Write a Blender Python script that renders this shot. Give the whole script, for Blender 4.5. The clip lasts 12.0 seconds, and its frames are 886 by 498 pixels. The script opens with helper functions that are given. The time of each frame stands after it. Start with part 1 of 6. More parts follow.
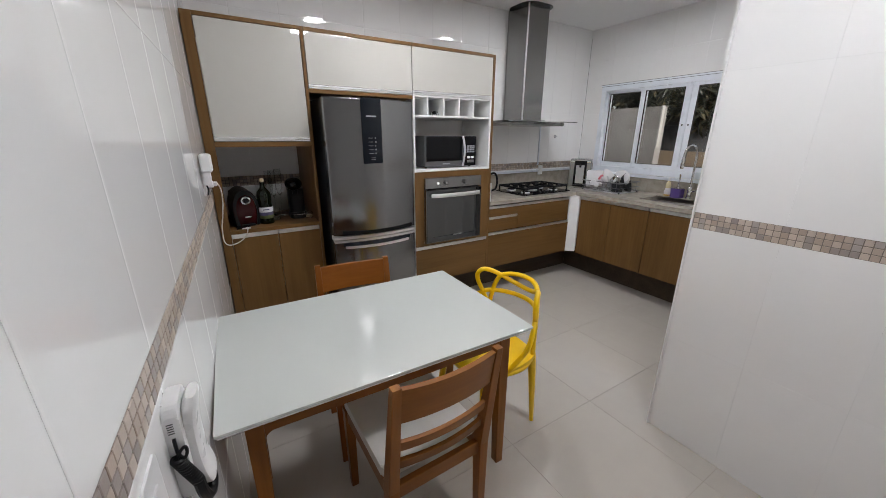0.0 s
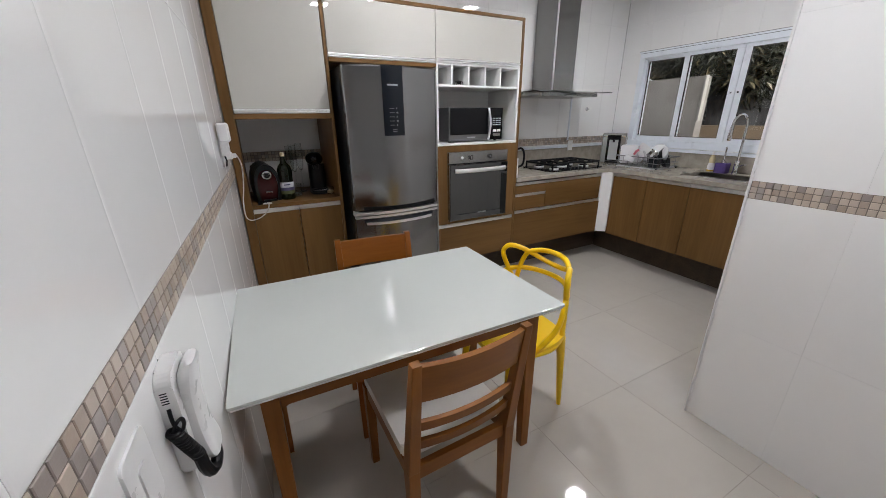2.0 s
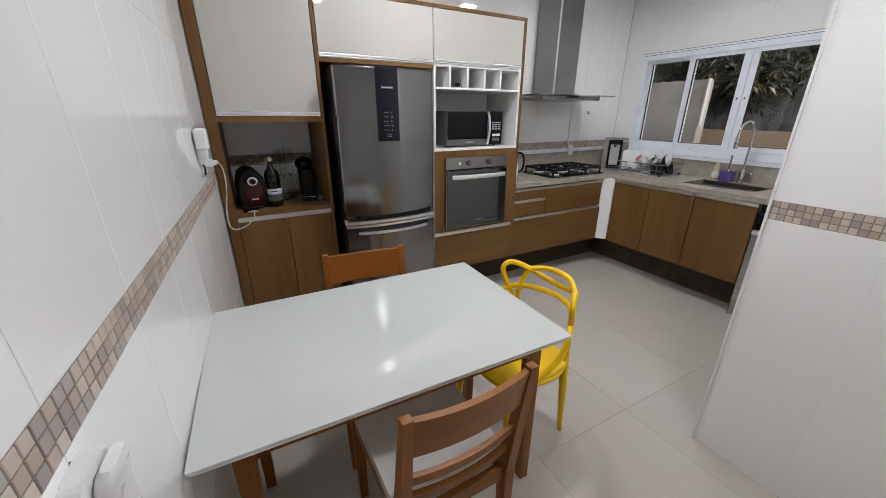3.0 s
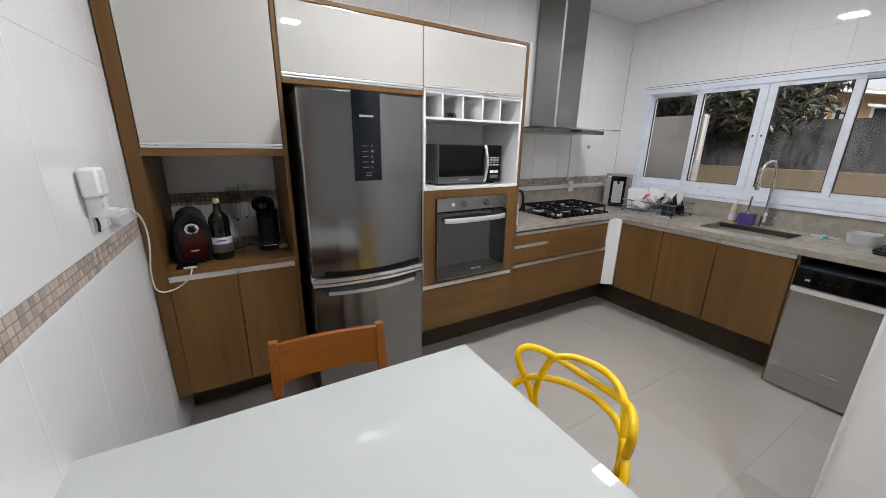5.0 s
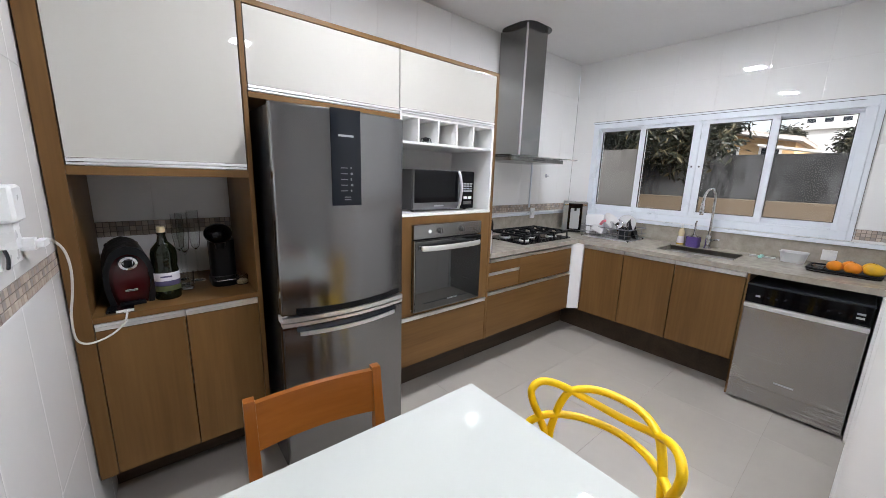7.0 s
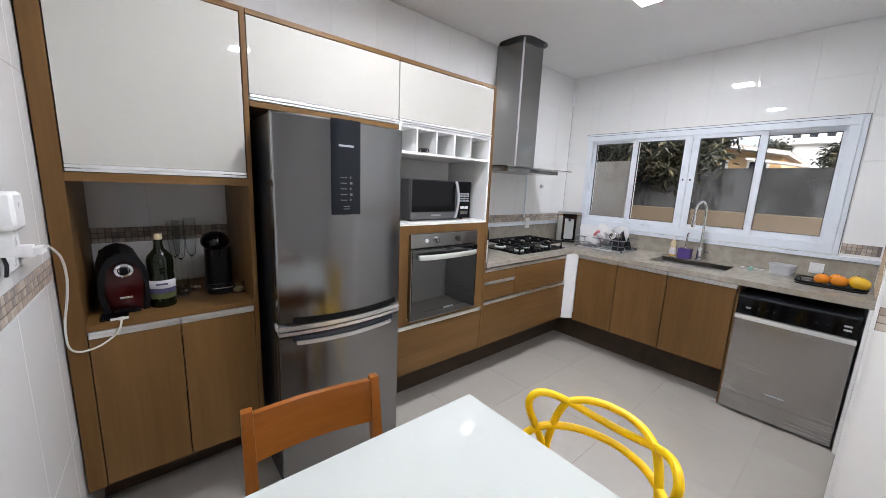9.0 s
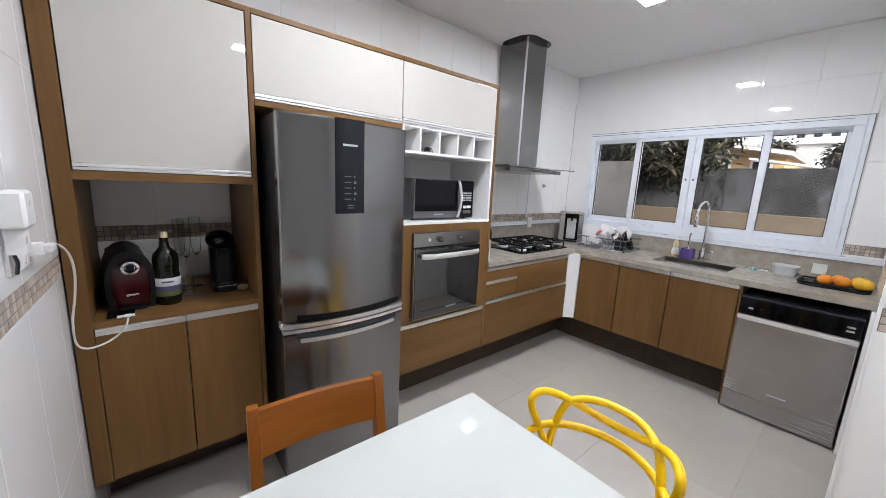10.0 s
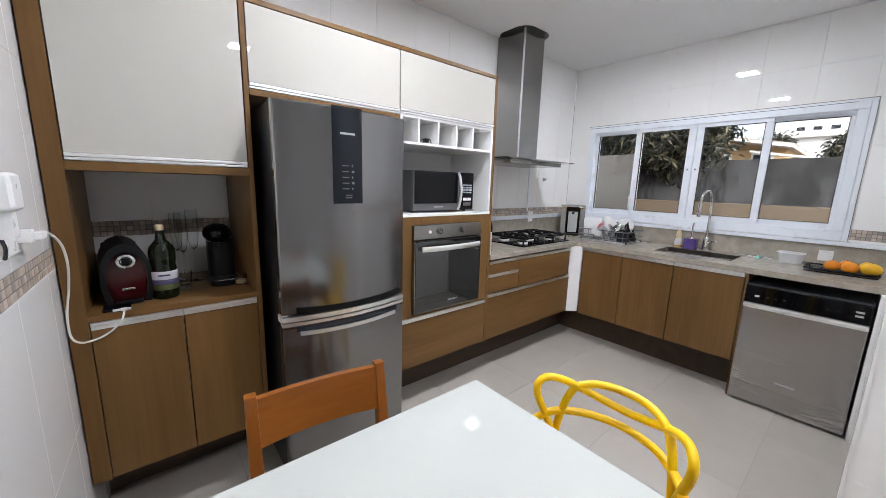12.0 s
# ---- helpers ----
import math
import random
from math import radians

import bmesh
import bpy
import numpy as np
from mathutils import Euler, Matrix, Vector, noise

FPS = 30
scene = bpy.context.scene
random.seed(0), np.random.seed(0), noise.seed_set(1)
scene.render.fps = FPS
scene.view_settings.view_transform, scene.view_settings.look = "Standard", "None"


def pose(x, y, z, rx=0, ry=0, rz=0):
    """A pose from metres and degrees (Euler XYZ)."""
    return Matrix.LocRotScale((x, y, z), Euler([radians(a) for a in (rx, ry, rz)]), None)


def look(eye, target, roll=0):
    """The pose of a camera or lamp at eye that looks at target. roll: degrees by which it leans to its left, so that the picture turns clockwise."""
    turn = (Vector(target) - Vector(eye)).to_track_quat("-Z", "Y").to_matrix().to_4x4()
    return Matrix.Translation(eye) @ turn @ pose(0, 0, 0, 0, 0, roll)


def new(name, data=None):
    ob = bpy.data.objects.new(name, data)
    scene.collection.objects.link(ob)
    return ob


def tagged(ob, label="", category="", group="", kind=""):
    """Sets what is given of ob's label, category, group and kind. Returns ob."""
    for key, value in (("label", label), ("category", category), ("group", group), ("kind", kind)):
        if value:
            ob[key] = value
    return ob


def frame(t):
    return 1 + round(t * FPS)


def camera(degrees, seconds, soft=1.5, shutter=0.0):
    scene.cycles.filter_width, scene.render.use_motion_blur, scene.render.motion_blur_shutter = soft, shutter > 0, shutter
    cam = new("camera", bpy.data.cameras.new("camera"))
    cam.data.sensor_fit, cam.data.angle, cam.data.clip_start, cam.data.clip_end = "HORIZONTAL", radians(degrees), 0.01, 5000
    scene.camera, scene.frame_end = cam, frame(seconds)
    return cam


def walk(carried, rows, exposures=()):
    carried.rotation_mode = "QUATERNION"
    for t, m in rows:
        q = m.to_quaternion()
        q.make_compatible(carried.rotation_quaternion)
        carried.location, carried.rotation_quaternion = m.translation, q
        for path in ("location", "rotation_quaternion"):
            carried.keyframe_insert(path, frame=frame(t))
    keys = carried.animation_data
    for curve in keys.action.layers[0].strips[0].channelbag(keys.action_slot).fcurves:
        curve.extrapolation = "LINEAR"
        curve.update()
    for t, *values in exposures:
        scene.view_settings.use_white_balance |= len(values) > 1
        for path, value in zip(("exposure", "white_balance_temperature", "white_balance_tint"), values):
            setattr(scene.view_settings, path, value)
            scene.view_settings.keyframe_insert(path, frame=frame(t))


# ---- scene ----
cam = camera(102.3, 12.0, 0.6)
PATH = [
    (0, (0.02, 0.14, 1.595), (1.017, 1.764, 0.989), 0.2),
    (0.5, (0.016, 0.131, 1.583), (0.968, 1.778, 0.967), -0.1),
    (1, (0.015, 0.129, 1.552), (0.922, 1.775, 0.866), -0.8),
    (1.5, (0.022, 0.139, 1.529), (0.887, 1.788, 0.8), -0.8),
    (2, (0.057, 0.211, 1.517), (0.928, 1.874, 0.825), -0.7),
    (2.5, (0.095, 0.293, 1.525), (0.919, 1.971, 0.813), -1.2),
    (3, (0.126, 0.343, 1.563), (1.015, 1.991, 0.859), 0.1),
    (5, (0.331, 0.8, 1.595), (1.315, 2.446, 1.029), 1.1),
    (5.5, (0.354, 0.88, 1.573), (1.405, 2.506, 1.074), 1.6),
    (6, (0.306, 0.943, 1.573), (1.544, 2.447, 1.123), 1.4),
    (6.5, (0.255, 0.98, 1.56), (1.542, 2.458, 1.158), 1.3),
    (7, (0.23, 1.015, 1.553), (1.48, 2.524, 1.153), 1.7),
    (7.5, (0.237, 1.048, 1.548), (1.513, 2.539, 1.162), 2.6),
    (9.5, (0.198, 1.016, 1.568), (1.479, 2.511, 1.216), 2.5),
    (10, (0.196, 1.02, 1.567), (1.471, 2.518, 1.205), 2.7),
    (10.5, (0.195, 1.015, 1.555), (1.456, 2.521, 1.177), 2.5),
    (11, (0.201, 1.015, 1.534), (1.469, 2.511, 1.142), 2.2),
    (11.5, (0.209, 1.023, 1.516), (1.486, 2.51, 1.117), 2.5),
    (12, (0.21, 1.031, 1.505), (1.482, 2.534, 1.149), 1.6),
]
walk(cam, [(t, look(eye, target, roll)) for t, eye, target, roll in PATH], [(0, -0.08, 6620, 10), (3, -0.02, 6600, 10), (5, 0.14, 6560, 10), (6, 0.38, 6460, 10), (8, 0.48, 6400, 10), (12, 0.46, 6400, 10)])
SKY, SUN, LED, LED_HALL = 0.28, 0.8, 235.0, 228.0
LIGHTS = ((1.17, 2.08), (2.86, 2.15), (1.12, 0.30))
INT_Y, INT_Z, SW_Y, SW_Z = 0.830, 1.058, 0.675, 1.09


# ---------- world, lamps ----------
world = bpy.data.worlds.new("World")
scene.world = world
world.use_nodes = True
wn = world.node_tree
sky = wn.nodes.new("ShaderNodeTexSky")
sky.sky_type, sky.sun_disc = "NISHITA", False
sky.dust_density, sky.air_density, sky.ozone_density = 6.0, 0.7, 1.0
sky.sun_elevation, sky.sun_rotation = radians(24), radians(200)
haze = wn.nodes.new("ShaderNodeHueSaturation")
haze.inputs["Saturation"].default_value, haze.inputs["Value"].default_value = 0.35, 1.7
wn.links.new(sky.outputs[0], haze.inputs["Color"])
wn.links.new(haze.outputs[0], wn.nodes["Background"].inputs[0])
wn.nodes["Background"].inputs[1].default_value = SKY
sun = new("sun", bpy.data.lights.new("sun", "SUN"))
sun.data.energy, sun.data.angle, sun.data.color = SUN, radians(12), (1.0, 0.93, 0.85)
sun.matrix_world = look((6, -4, 8), (9.5, 3, 0))


# ---------- materials ----------
def mat(name, color, rough=0.5, metal=0.0, coat=0.0, vary=0.0, scale=6.0, stretch=(1, 1, 1), bump=0.0, bump_scale=60.0,
        rand=0.0, spread=(0.45, 0.95), second=None, spec=0.5, ior=1.5):
    """Principled material with noise in its colour at two scales, in its gloss, and fine relief."""
    m = bpy.data.materials.new(name)
    m.use_nodes = True
    nt = m.node_tree
    b = nt.nodes["Principled BSDF"]
    b.inputs["Roughness"].default_value = rough
    b.inputs["Metallic"].default_value = metal
    b.inputs["IOR"].default_value = ior
    b.inputs["Specular IOR Level"].default_value = spec
    b.inputs["Coat Weight"].default_value = coat
    b.inputs["Coat Roughness"].default_value = 0.04
    b.inputs["Base Color"].default_value = (*color, 1)
    tc = nt.nodes.new("ShaderNodeTexCoord")
    mp = nt.nodes.new("ShaderNodeMapping")
    mp.inputs["Scale"].default_value = stretch
    nt.links.new(tc.outputs["Object"], mp.inputs[0])
    if vary > 0 or second:
        n1 = nt.nodes.new("ShaderNodeTexNoise")
        n1.inputs["Scale"].default_value, n1.inputs["Detail"].default_value = scale, 8
        n2 = nt.nodes.new("ShaderNodeTexNoise")
        n2.inputs["Scale"].default_value, n2.inputs["Detail"].default_value = scale * 7.3, 4
        for n in (n1, n2):
            nt.links.new(mp.outputs[0], n.inputs["Vector"])
        add = nt.nodes.new("ShaderNodeMath")
        add.operation = "MULTIPLY_ADD"
        add.inputs[1].default_value = 0.4
        nt.links.new(n2.outputs[0], add.inputs[0])
        nt.links.new(n1.outputs[0], add.inputs[2])
        ramp = nt.nodes.new("ShaderNodeMapRange")
        ramp.inputs[1].default_value, ramp.inputs[2].default_value = spread
        nt.links.new(add.outputs[0], ramp.inputs[0])
        mix = nt.nodes.new("ShaderNodeMix")
        mix.data_type = "RGBA"
        dark = second or tuple(c * (1 - vary) for c in color)
        light = tuple(min(1, c * (1 + vary * 0.5)) for c in color)
        mix.inputs[6].default_value, mix.inputs[7].default_value = (*dark, 1), (*light, 1)
        nt.links.new(ramp.outputs[0], mix.inputs[0])
        out = mix.outputs[2]
        if rand > 0:
            info = nt.nodes.new("ShaderNodeObjectInfo")
            hsv = nt.nodes.new("ShaderNodeHueSaturation")
            mr = nt.nodes.new("ShaderNodeMapRange")
            mr.inputs[3].default_value, mr.inputs[4].default_value = 1 - rand, 1 + rand
            nt.links.new(info.outputs["Random"], mr.inputs[0])
            nt.links.new(mr.outputs[0], hsv.inputs["Value"])
            nt.links.new(out, hsv.inputs["Color"])
            out = hsv.outputs[0]
        nt.links.new(out, b.inputs["Base Color"])
        rr = nt.nodes.new("ShaderNodeMapRange")
        rr.inputs[1].default_value, rr.inputs[2].default_value = 0.3, 0.7
        rr.inputs[3].default_value, rr.inputs[4].default_value = rough * 0.8, rough * 1.25
        nt.links.new(n1.outputs[0], rr.inputs[0])
        nt.links.new(rr.outputs[0], b.inputs["Roughness"])
    if bump > 0:
        nb = nt.nodes.new("ShaderNodeTexNoise")
        nb.inputs["Scale"].default_value, nb.inputs["Detail"].default_value = bump_scale, 4
        nt.links.new(mp.outputs[0], nb.inputs["Vector"])
        bp = nt.nodes.new("ShaderNodeBump")
        bp.inputs["Strength"].default_value, bp.inputs["Distance"].default_value = bump, 0.002
        nt.links.new(nb.outputs[0], bp.inputs["Height"])
        nt.links.new(bp.outputs[0], b.inputs["Normal"])
    return m


def wood(name, dark, light, axis=2, rough=0.42, coat=0.0, scale=1.0):
    """Wood with long grain along one axis, bands and fine pores."""
    m = bpy.data.materials.new(name)
    m.use_nodes = True
    nt = m.node_tree
    b = nt.nodes["Principled BSDF"]
    tc = nt.nodes.new("ShaderNodeTexCoord")
    info = nt.nodes.new("ShaderNodeObjectInfo")
    shift = nt.nodes.new("ShaderNodeVectorMath")
    shift.operation = "MULTIPLY_ADD"
    shift.inputs[1].default_value = (3.1, 1.7, 2.3)
    nt.links.new(info.outputs["Random"], shift.inputs[0])
    nt.links.new(tc.outputs["Object"], shift.inputs[2])
    outs = []
    for k, (long, cross, detail) in enumerate(((0.7, 5.0, 5), (2.5, 60.0, 3))):
        mp = nt.nodes.new("ShaderNodeMapping")
        s = [cross * scale] * 3
        s[axis] = long * scale
        mp.inputs["Scale"].default_value = s
        nt.links.new(shift.outputs[0], mp.inputs[0])
        n = nt.nodes.new("ShaderNodeTexNoise")
        n.inputs["Scale"].default_value, n.inputs["Detail"].default_value, n.inputs["Distortion"].default_value = 1.0, detail, 0.8 - 0.6 * k
        nt.links.new(mp.outputs[0], n.inputs["Vector"])
        outs.append(n)
    add = nt.nodes.new("ShaderNodeMath")
    add.operation = "MULTIPLY_ADD"
    add.inputs[1].default_value = 0.45
    nt.links.new(outs[1].outputs[0], add.inputs[0])
    nt.links.new(outs[0].outputs[0], add.inputs[2])
    mr = nt.nodes.new("ShaderNodeMapRange")
    mr.inputs[1].default_value, mr.inputs[2].default_value = 0.48, 0.98
    nt.links.new(add.outputs[0], mr.inputs[0])
    mix = nt.nodes.new("ShaderNodeMix")
    mix.data_type = "RGBA"
    mix.inputs[6].default_value, mix.inputs[7].default_value = (*dark, 1), (*light, 1)
    nt.links.new(mr.outputs[0], mix.inputs[0])
    nt.links.new(mix.outputs[2], b.inputs["Base Color"])
    b.inputs["Roughness"].default_value = rough
    b.inputs["Specular IOR Level"].default_value = 0.25
    b.inputs["Coat Weight"].default_value = coat * 0.5
    b.inputs["Coat Roughness"].default_value = 0.1
    bp = nt.nodes.new("ShaderNodeBump")
    bp.inputs["Strength"].default_value, bp.inputs["Distance"].default_value = 0.08, 0.001
    nt.links.new(outs[1].outputs[0], bp.inputs["Height"])
    nt.links.new(bp.outputs[0], b.inputs["Normal"])
    return m


def brushed(name, color, rough, axis):
    """Brushed metal: fine scratches along one axis."""
    m = bpy.data.materials.new(name)
    m.use_nodes = True
    nt = m.node_tree
    b = nt.nodes["Principled BSDF"]
    b.inputs["Base Color"].default_value = (*color, 1)
    b.inputs["Metallic"].default_value = 1.0
    b.inputs["Anisotropic"].default_value = 0.0
    tc = nt.nodes.new("ShaderNodeTexCoord")
    mp = nt.nodes.new("ShaderNodeMapping")
    s = [900.0] * 3
    s[axis] = 3.0
    mp.inputs["Scale"].default_value = s
    nt.links.new(tc.outputs["Object"], mp.inputs[0])
    n = nt.nodes.new("ShaderNodeTexNoise")
    n.inputs["Scale"].default_value, n.inputs["Detail"].default_value = 1.0, 3
    nt.links.new(mp.outputs[0], n.inputs["Vector"])
    n2 = nt.nodes.new("ShaderNodeTexNoise")
    n2.inputs["Scale"].default_value = 2.2
    nt.links.new(tc.outputs["Object"], n2.inputs["Vector"])
    add = nt.nodes.new("ShaderNodeMath")
    add.operation = "ADD"
    nt.links.new(n.outputs[0], add.inputs[0])
    nt.links.new(n2.outputs[0], add.inputs[1])
    mr = nt.nodes.new("ShaderNodeMapRange")
    mr.inputs[1].default_value, mr.inputs[2].default_value = 0.6, 1.4
    mr.inputs[3].default_value, mr.inputs[4].default_value = rough * 0.92, rough * 1.1
    nt.links.new(add.outputs[0], mr.inputs[0])
    nt.links.new(mr.outputs[0], b.inputs["Roughness"])
    return m


def glass_mat(name, color=(1, 1, 1), rough=0.0, ior=1.45):
    m = bpy.data.materials.new(name)
    m.use_nodes = True
    b = m.node_tree.nodes["Principled BSDF"]
    b.inputs["Base Color"].default_value = (*color, 1)
    b.inputs["Roughness"].default_value = rough
    b.inputs["Transmission Weight"].default_value = 1.0
    b.inputs["IOR"].default_value = ior
    return m


def glow(name, color, strength):
    m = bpy.data.materials.new(name)
    m.use_nodes = True
    b = m.node_tree.nodes["Principled BSDF"]
    b.inputs["Base Color"].default_value = (*color, 1)
    b.inputs["Emission Color"].default_value = (*color, 1)
    b.inputs["Emission Strength"].default_value = strength
    return m


def mosaic_mat(name):
    """Small stone mosaic: each piece its own beige, brown or grey."""
    m = mat(name, (0.5, 0.42, 0.35), 0.35, vary=0.25, scale=60, bump=0.15, bump_scale=200)
    nt = m.node_tree
    b = nt.nodes["Principled BSDF"]
    info = nt.nodes.new("ShaderNodeObjectInfo")
    geo = nt.nodes.new("ShaderNodeNewGeometry")
    add = nt.nodes.new("ShaderNodeMath")
    add.operation = "ADD"
    nt.links.new(info.outputs["Random"], add.inputs[0])
    nt.links.new(geo.outputs["Random Per Island"], add.inputs[1])
    fr = nt.nodes.new("ShaderNodeMath")
    fr.operation = "FRACT"
    nt.links.new(add.outputs[0], fr.inputs[0])
    ramp = nt.nodes.new("ShaderNodeValToRGB")
    ramp.color_ramp.interpolation = "CONSTANT"
    stops = [(0.0, (0.52, 0.465, 0.415)), (0.24, (0.42, 0.355, 0.305)), (0.42, (0.57, 0.515, 0.465)), (0.62, (0.33, 0.30, 0.29)), (0.76, (0.46, 0.395, 0.345)), (0.9, (0.40, 0.375, 0.37))]
    els = ramp.color_ramp.elements
    els[0].position, els[0].color = stops[0][0], (*stops[0][1], 1)
    els[1].position, els[1].color = stops[1][0], (*stops[1][1], 1)
    for p, c in stops[2:]:
        e = els.new(p)
        e.color = (*c, 1)
    nt.links.new(fr.outputs[0], ramp.inputs[0])
    old = b.inputs["Base Color"].links[0].from_socket
    mul = nt.nodes.new("ShaderNodeMix")
    mul.data_type, mul.blend_type = "RGBA", "OVERLAY"
    mul.inputs[0].default_value = 0.35
    nt.links.new(ramp.outputs[0], mul.inputs[6])
    nt.links.new(old, mul.inputs[7])
    nt.links.new(mul.outputs[2], b.inputs["Base Color"])
    return m


TILE = mat("white_glazed_tile", (0.85, 0.848, 0.845), 0.02, vary=0.015, scale=2.0, bump=0.012, bump_scale=3, rand=0.008, ior=1.7)
GROUT = mat("pale_grout", (0.84, 0.835, 0.83), 0.7, vary=0.04, scale=30)
DARK_GROUT = mat("grey_grout", (0.22, 0.19, 0.165), 0.85, vary=0.15, scale=60)
MOSAIC = mosaic_mat("stone_mosaic")
PLASTER = mat("white_ceiling_paint", (0.80, 0.80, 0.80), 0.75, vary=0.03, scale=3, bump=0.08, bump_scale=120)
FLOOR = mat("polished_porcelain", (0.445, 0.412, 0.370), 0.045, vary=0.05, scale=1.6, bump=0.01, bump_scale=15, rand=0.02)
FLOOR_JOINT = mat("floor_joint", (0.30, 0.275, 0.245), 0.8, vary=0.2, scale=20)
OAK = wood("oak_laminate", (0.122, 0.061, 0.019), (0.192, 0.103, 0.036), 2)
OAK_H = wood("oak_laminate_across", (0.122, 0.061, 0.019), (0.192, 0.103, 0.036), 0)
# Dark kickboard wood, with the shade under the cabinets put into its colour.
SHADED_OAK = wood("shade_dark_kickboard", (0.05, 0.035, 0.025), (0.09, 0.065, 0.045), 0)
CREAM = mat("cream_gloss_lacquer", (0.52, 0.505, 0.465), 0.006, vary=0.015, scale=2, ior=1.75)
WHITE_MDF = mat("white_melamine", (0.80, 0.80, 0.79), 0.35, vary=0.02, scale=5)
ALU = brushed("anodised_aluminium", (0.90, 0.90, 0.90), 0.42, 0)
ALU_Y = brushed("anodised_aluminium_along", (0.90, 0.90, 0.90), 0.42, 1)
STEEL = brushed("brushed_steel", (0.262, 0.262, 0.264), 0.17, 2)
STEEL_H = brushed("brushed_steel_across", (0.34, 0.335, 0.33), 0.25, 0)
STEEL_Y = brushed("brushed_steel_along", (0.41, 0.405, 0.40), 0.26, 1)
WIRE_GREY = mat("grey_coated_wire", (0.20, 0.20, 0.21), 0.35, metal=0.6)
MW_CASE = mat("dark_silver_casing", (0.16, 0.16, 0.163), 0.3, metal=0.7)
HOOD_STEEL = brushed("hood_steel", (0.27, 0.267, 0.26), 0.2, 2)
CHROME = mat("chrome", (0.62, 0.62, 0.63), 0.08, metal=1.0)
BLACK_GLOSS = mat("black_glass", (0.003, 0.003, 0.004), 0.05, spec=0.25)
CONTROL_BLACK = mat("blue_black_panel", (0.006, 0.008, 0.012), 0.12, spec=0.3)
HOB_GLASS = mat("black_hob_glass", (0.003, 0.003, 0.004), 0.1, spec=0.2)
OVEN_GLASS = mat("tinted_oven_glass", (0.005, 0.006, 0.006), 0.02, ior=2.25)
BRIGHT_TRIM = brushed("polished_trim", (0.84, 0.84, 0.85), 0.38, 0)
BLACK = mat("black_plastic", (0.004, 0.004, 0.005), 0.38, spec=0.25, vary=0.2, scale=40)
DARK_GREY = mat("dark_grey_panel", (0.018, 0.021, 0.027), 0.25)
BLACK_IRON = mat("enamelled_iron", (0.004, 0.004, 0.005), 0.5, spec=0.2, vary=0.3, scale=50, bump=0.1)
GRANITE = mat("beige_granite", (0.39, 0.356, 0.305), 0.16, second=(0.29, 0.26, 0.216), vary=0.2, scale=16, bump=0.01)
WHITE_PVC = mat("white_pvc", (0.76, 0.80, 0.86), 0.3, vary=0.02, scale=8)
# Mottled grey for the strip that draws the window trim's shadow line.
EDGE_SHADOW = mat("edge_shadow_grey", (0.20, 0.20, 0.20), 0.8, vary=0.3, scale=30)
WHITE_PLASTIC = mat("white_plastic", (0.78, 0.78, 0.78), 0.3, vary=0.02, scale=20)
PANE = glass_mat("window_glass", (0.86, 0.88, 0.88), 0.0, 1.3)
CLEAR = glass_mat("clear_glass", (0.95, 0.97, 0.96))
THIN_GLASS = glass_mat("thin_glass", (0.93, 0.95, 0.95), 0.0, 1.12)
TABLE_GLASS = mat("white_painted_glass", (0.535, 0.558, 0.535), 0.004, vary=0.01, scale=3, ior=1.8)
CHAIR_WOOD = wood("honey_stained_wood", (0.175, 0.058, 0.009), (0.29, 0.108, 0.020), 2, 0.35, 0.15)
CHAIR_WOOD_H = wood("honey_stained_wood_across", (0.175, 0.058, 0.009), (0.29, 0.108, 0.020), 0, 0.35, 0.15)
FAR_WOOD_H = wood("orange_stained_wood_across", (0.22, 0.064, 0.009), (0.31, 0.105, 0.020), 0, 0.3, 0.2)
FAR_WOOD = wood("orange_stained_wood", (0.22, 0.064, 0.009), (0.31, 0.105, 0.020), 2, 0.3, 0.2)
SEAT = mat("white_leatherette", (0.68, 0.66, 0.62), 0.45, vary=0.05, scale=8, bump=0.2, bump_scale=300)
YELLOW = mat("yellow_polypropylene", (0.90, 0.57, 0.003), 0.36, bump=0.02, bump_scale=300)
SINK_STEEL = brushed("satin_sink_steel", (0.66, 0.65, 0.63), 0.3, 1)
DOOR_WOOD = wood("varnished_door_wood", (0.24, 0.10, 0.02), (0.36, 0.16, 0.04), 2, 0.35)
LAMP = glow("led_diffuser", (0.93, 0.945, 1.0), LED)
LAMP_HALL = glow("led_diffuser_hall", (0.93, 0.945, 1.0), LED_HALL)
LENS_GREY = mat("grey_print", (0.40, 0.41, 0.43), 0.4)
FAINT_PRINT = mat("faint_print", (0.14, 0.145, 0.155), 0.4)
SILVER_PAINT = mat("silver_painted_plastic", (0.42, 0.425, 0.43), 0.25, metal=0.7)
RECESS_GREY = mat("grey_recess_plastic", (0.40, 0.405, 0.41), 0.3)
RED_GLOSS = mat("dark_red_gloss", (0.034, 0.002, 0.003), 0.12, spec=0.4)
BOTTLE_GLASS = mat("dark_green_glass", (0.005, 0.007, 0.003), 0.07, spec=0.35)
LABEL_WHITE = mat("white_label", (0.62, 0.60, 0.64), 0.6, vary=0.05, scale=40)
LABEL_PURPLE = mat("purple_label", (0.06, 0.05, 0.12), 0.6)
LABEL_GREEN = mat("olive_green_label", (0.075, 0.090, 0.025), 0.6, vary=0.3, scale=80)
CORK_CAP = mat("cream_cap", (0.55, 0.45, 0.28), 0.5)
PURPLE = mat("purple_translucent_plastic", (0.095, 0.060, 0.22), 0.2)
PALE_SOAP = mat("clear_pale_plastic", (0.62, 0.53, 0.33), 0.15)
SOAP = mat("amber_soap", (0.50, 0.30, 0.04), 0.2)
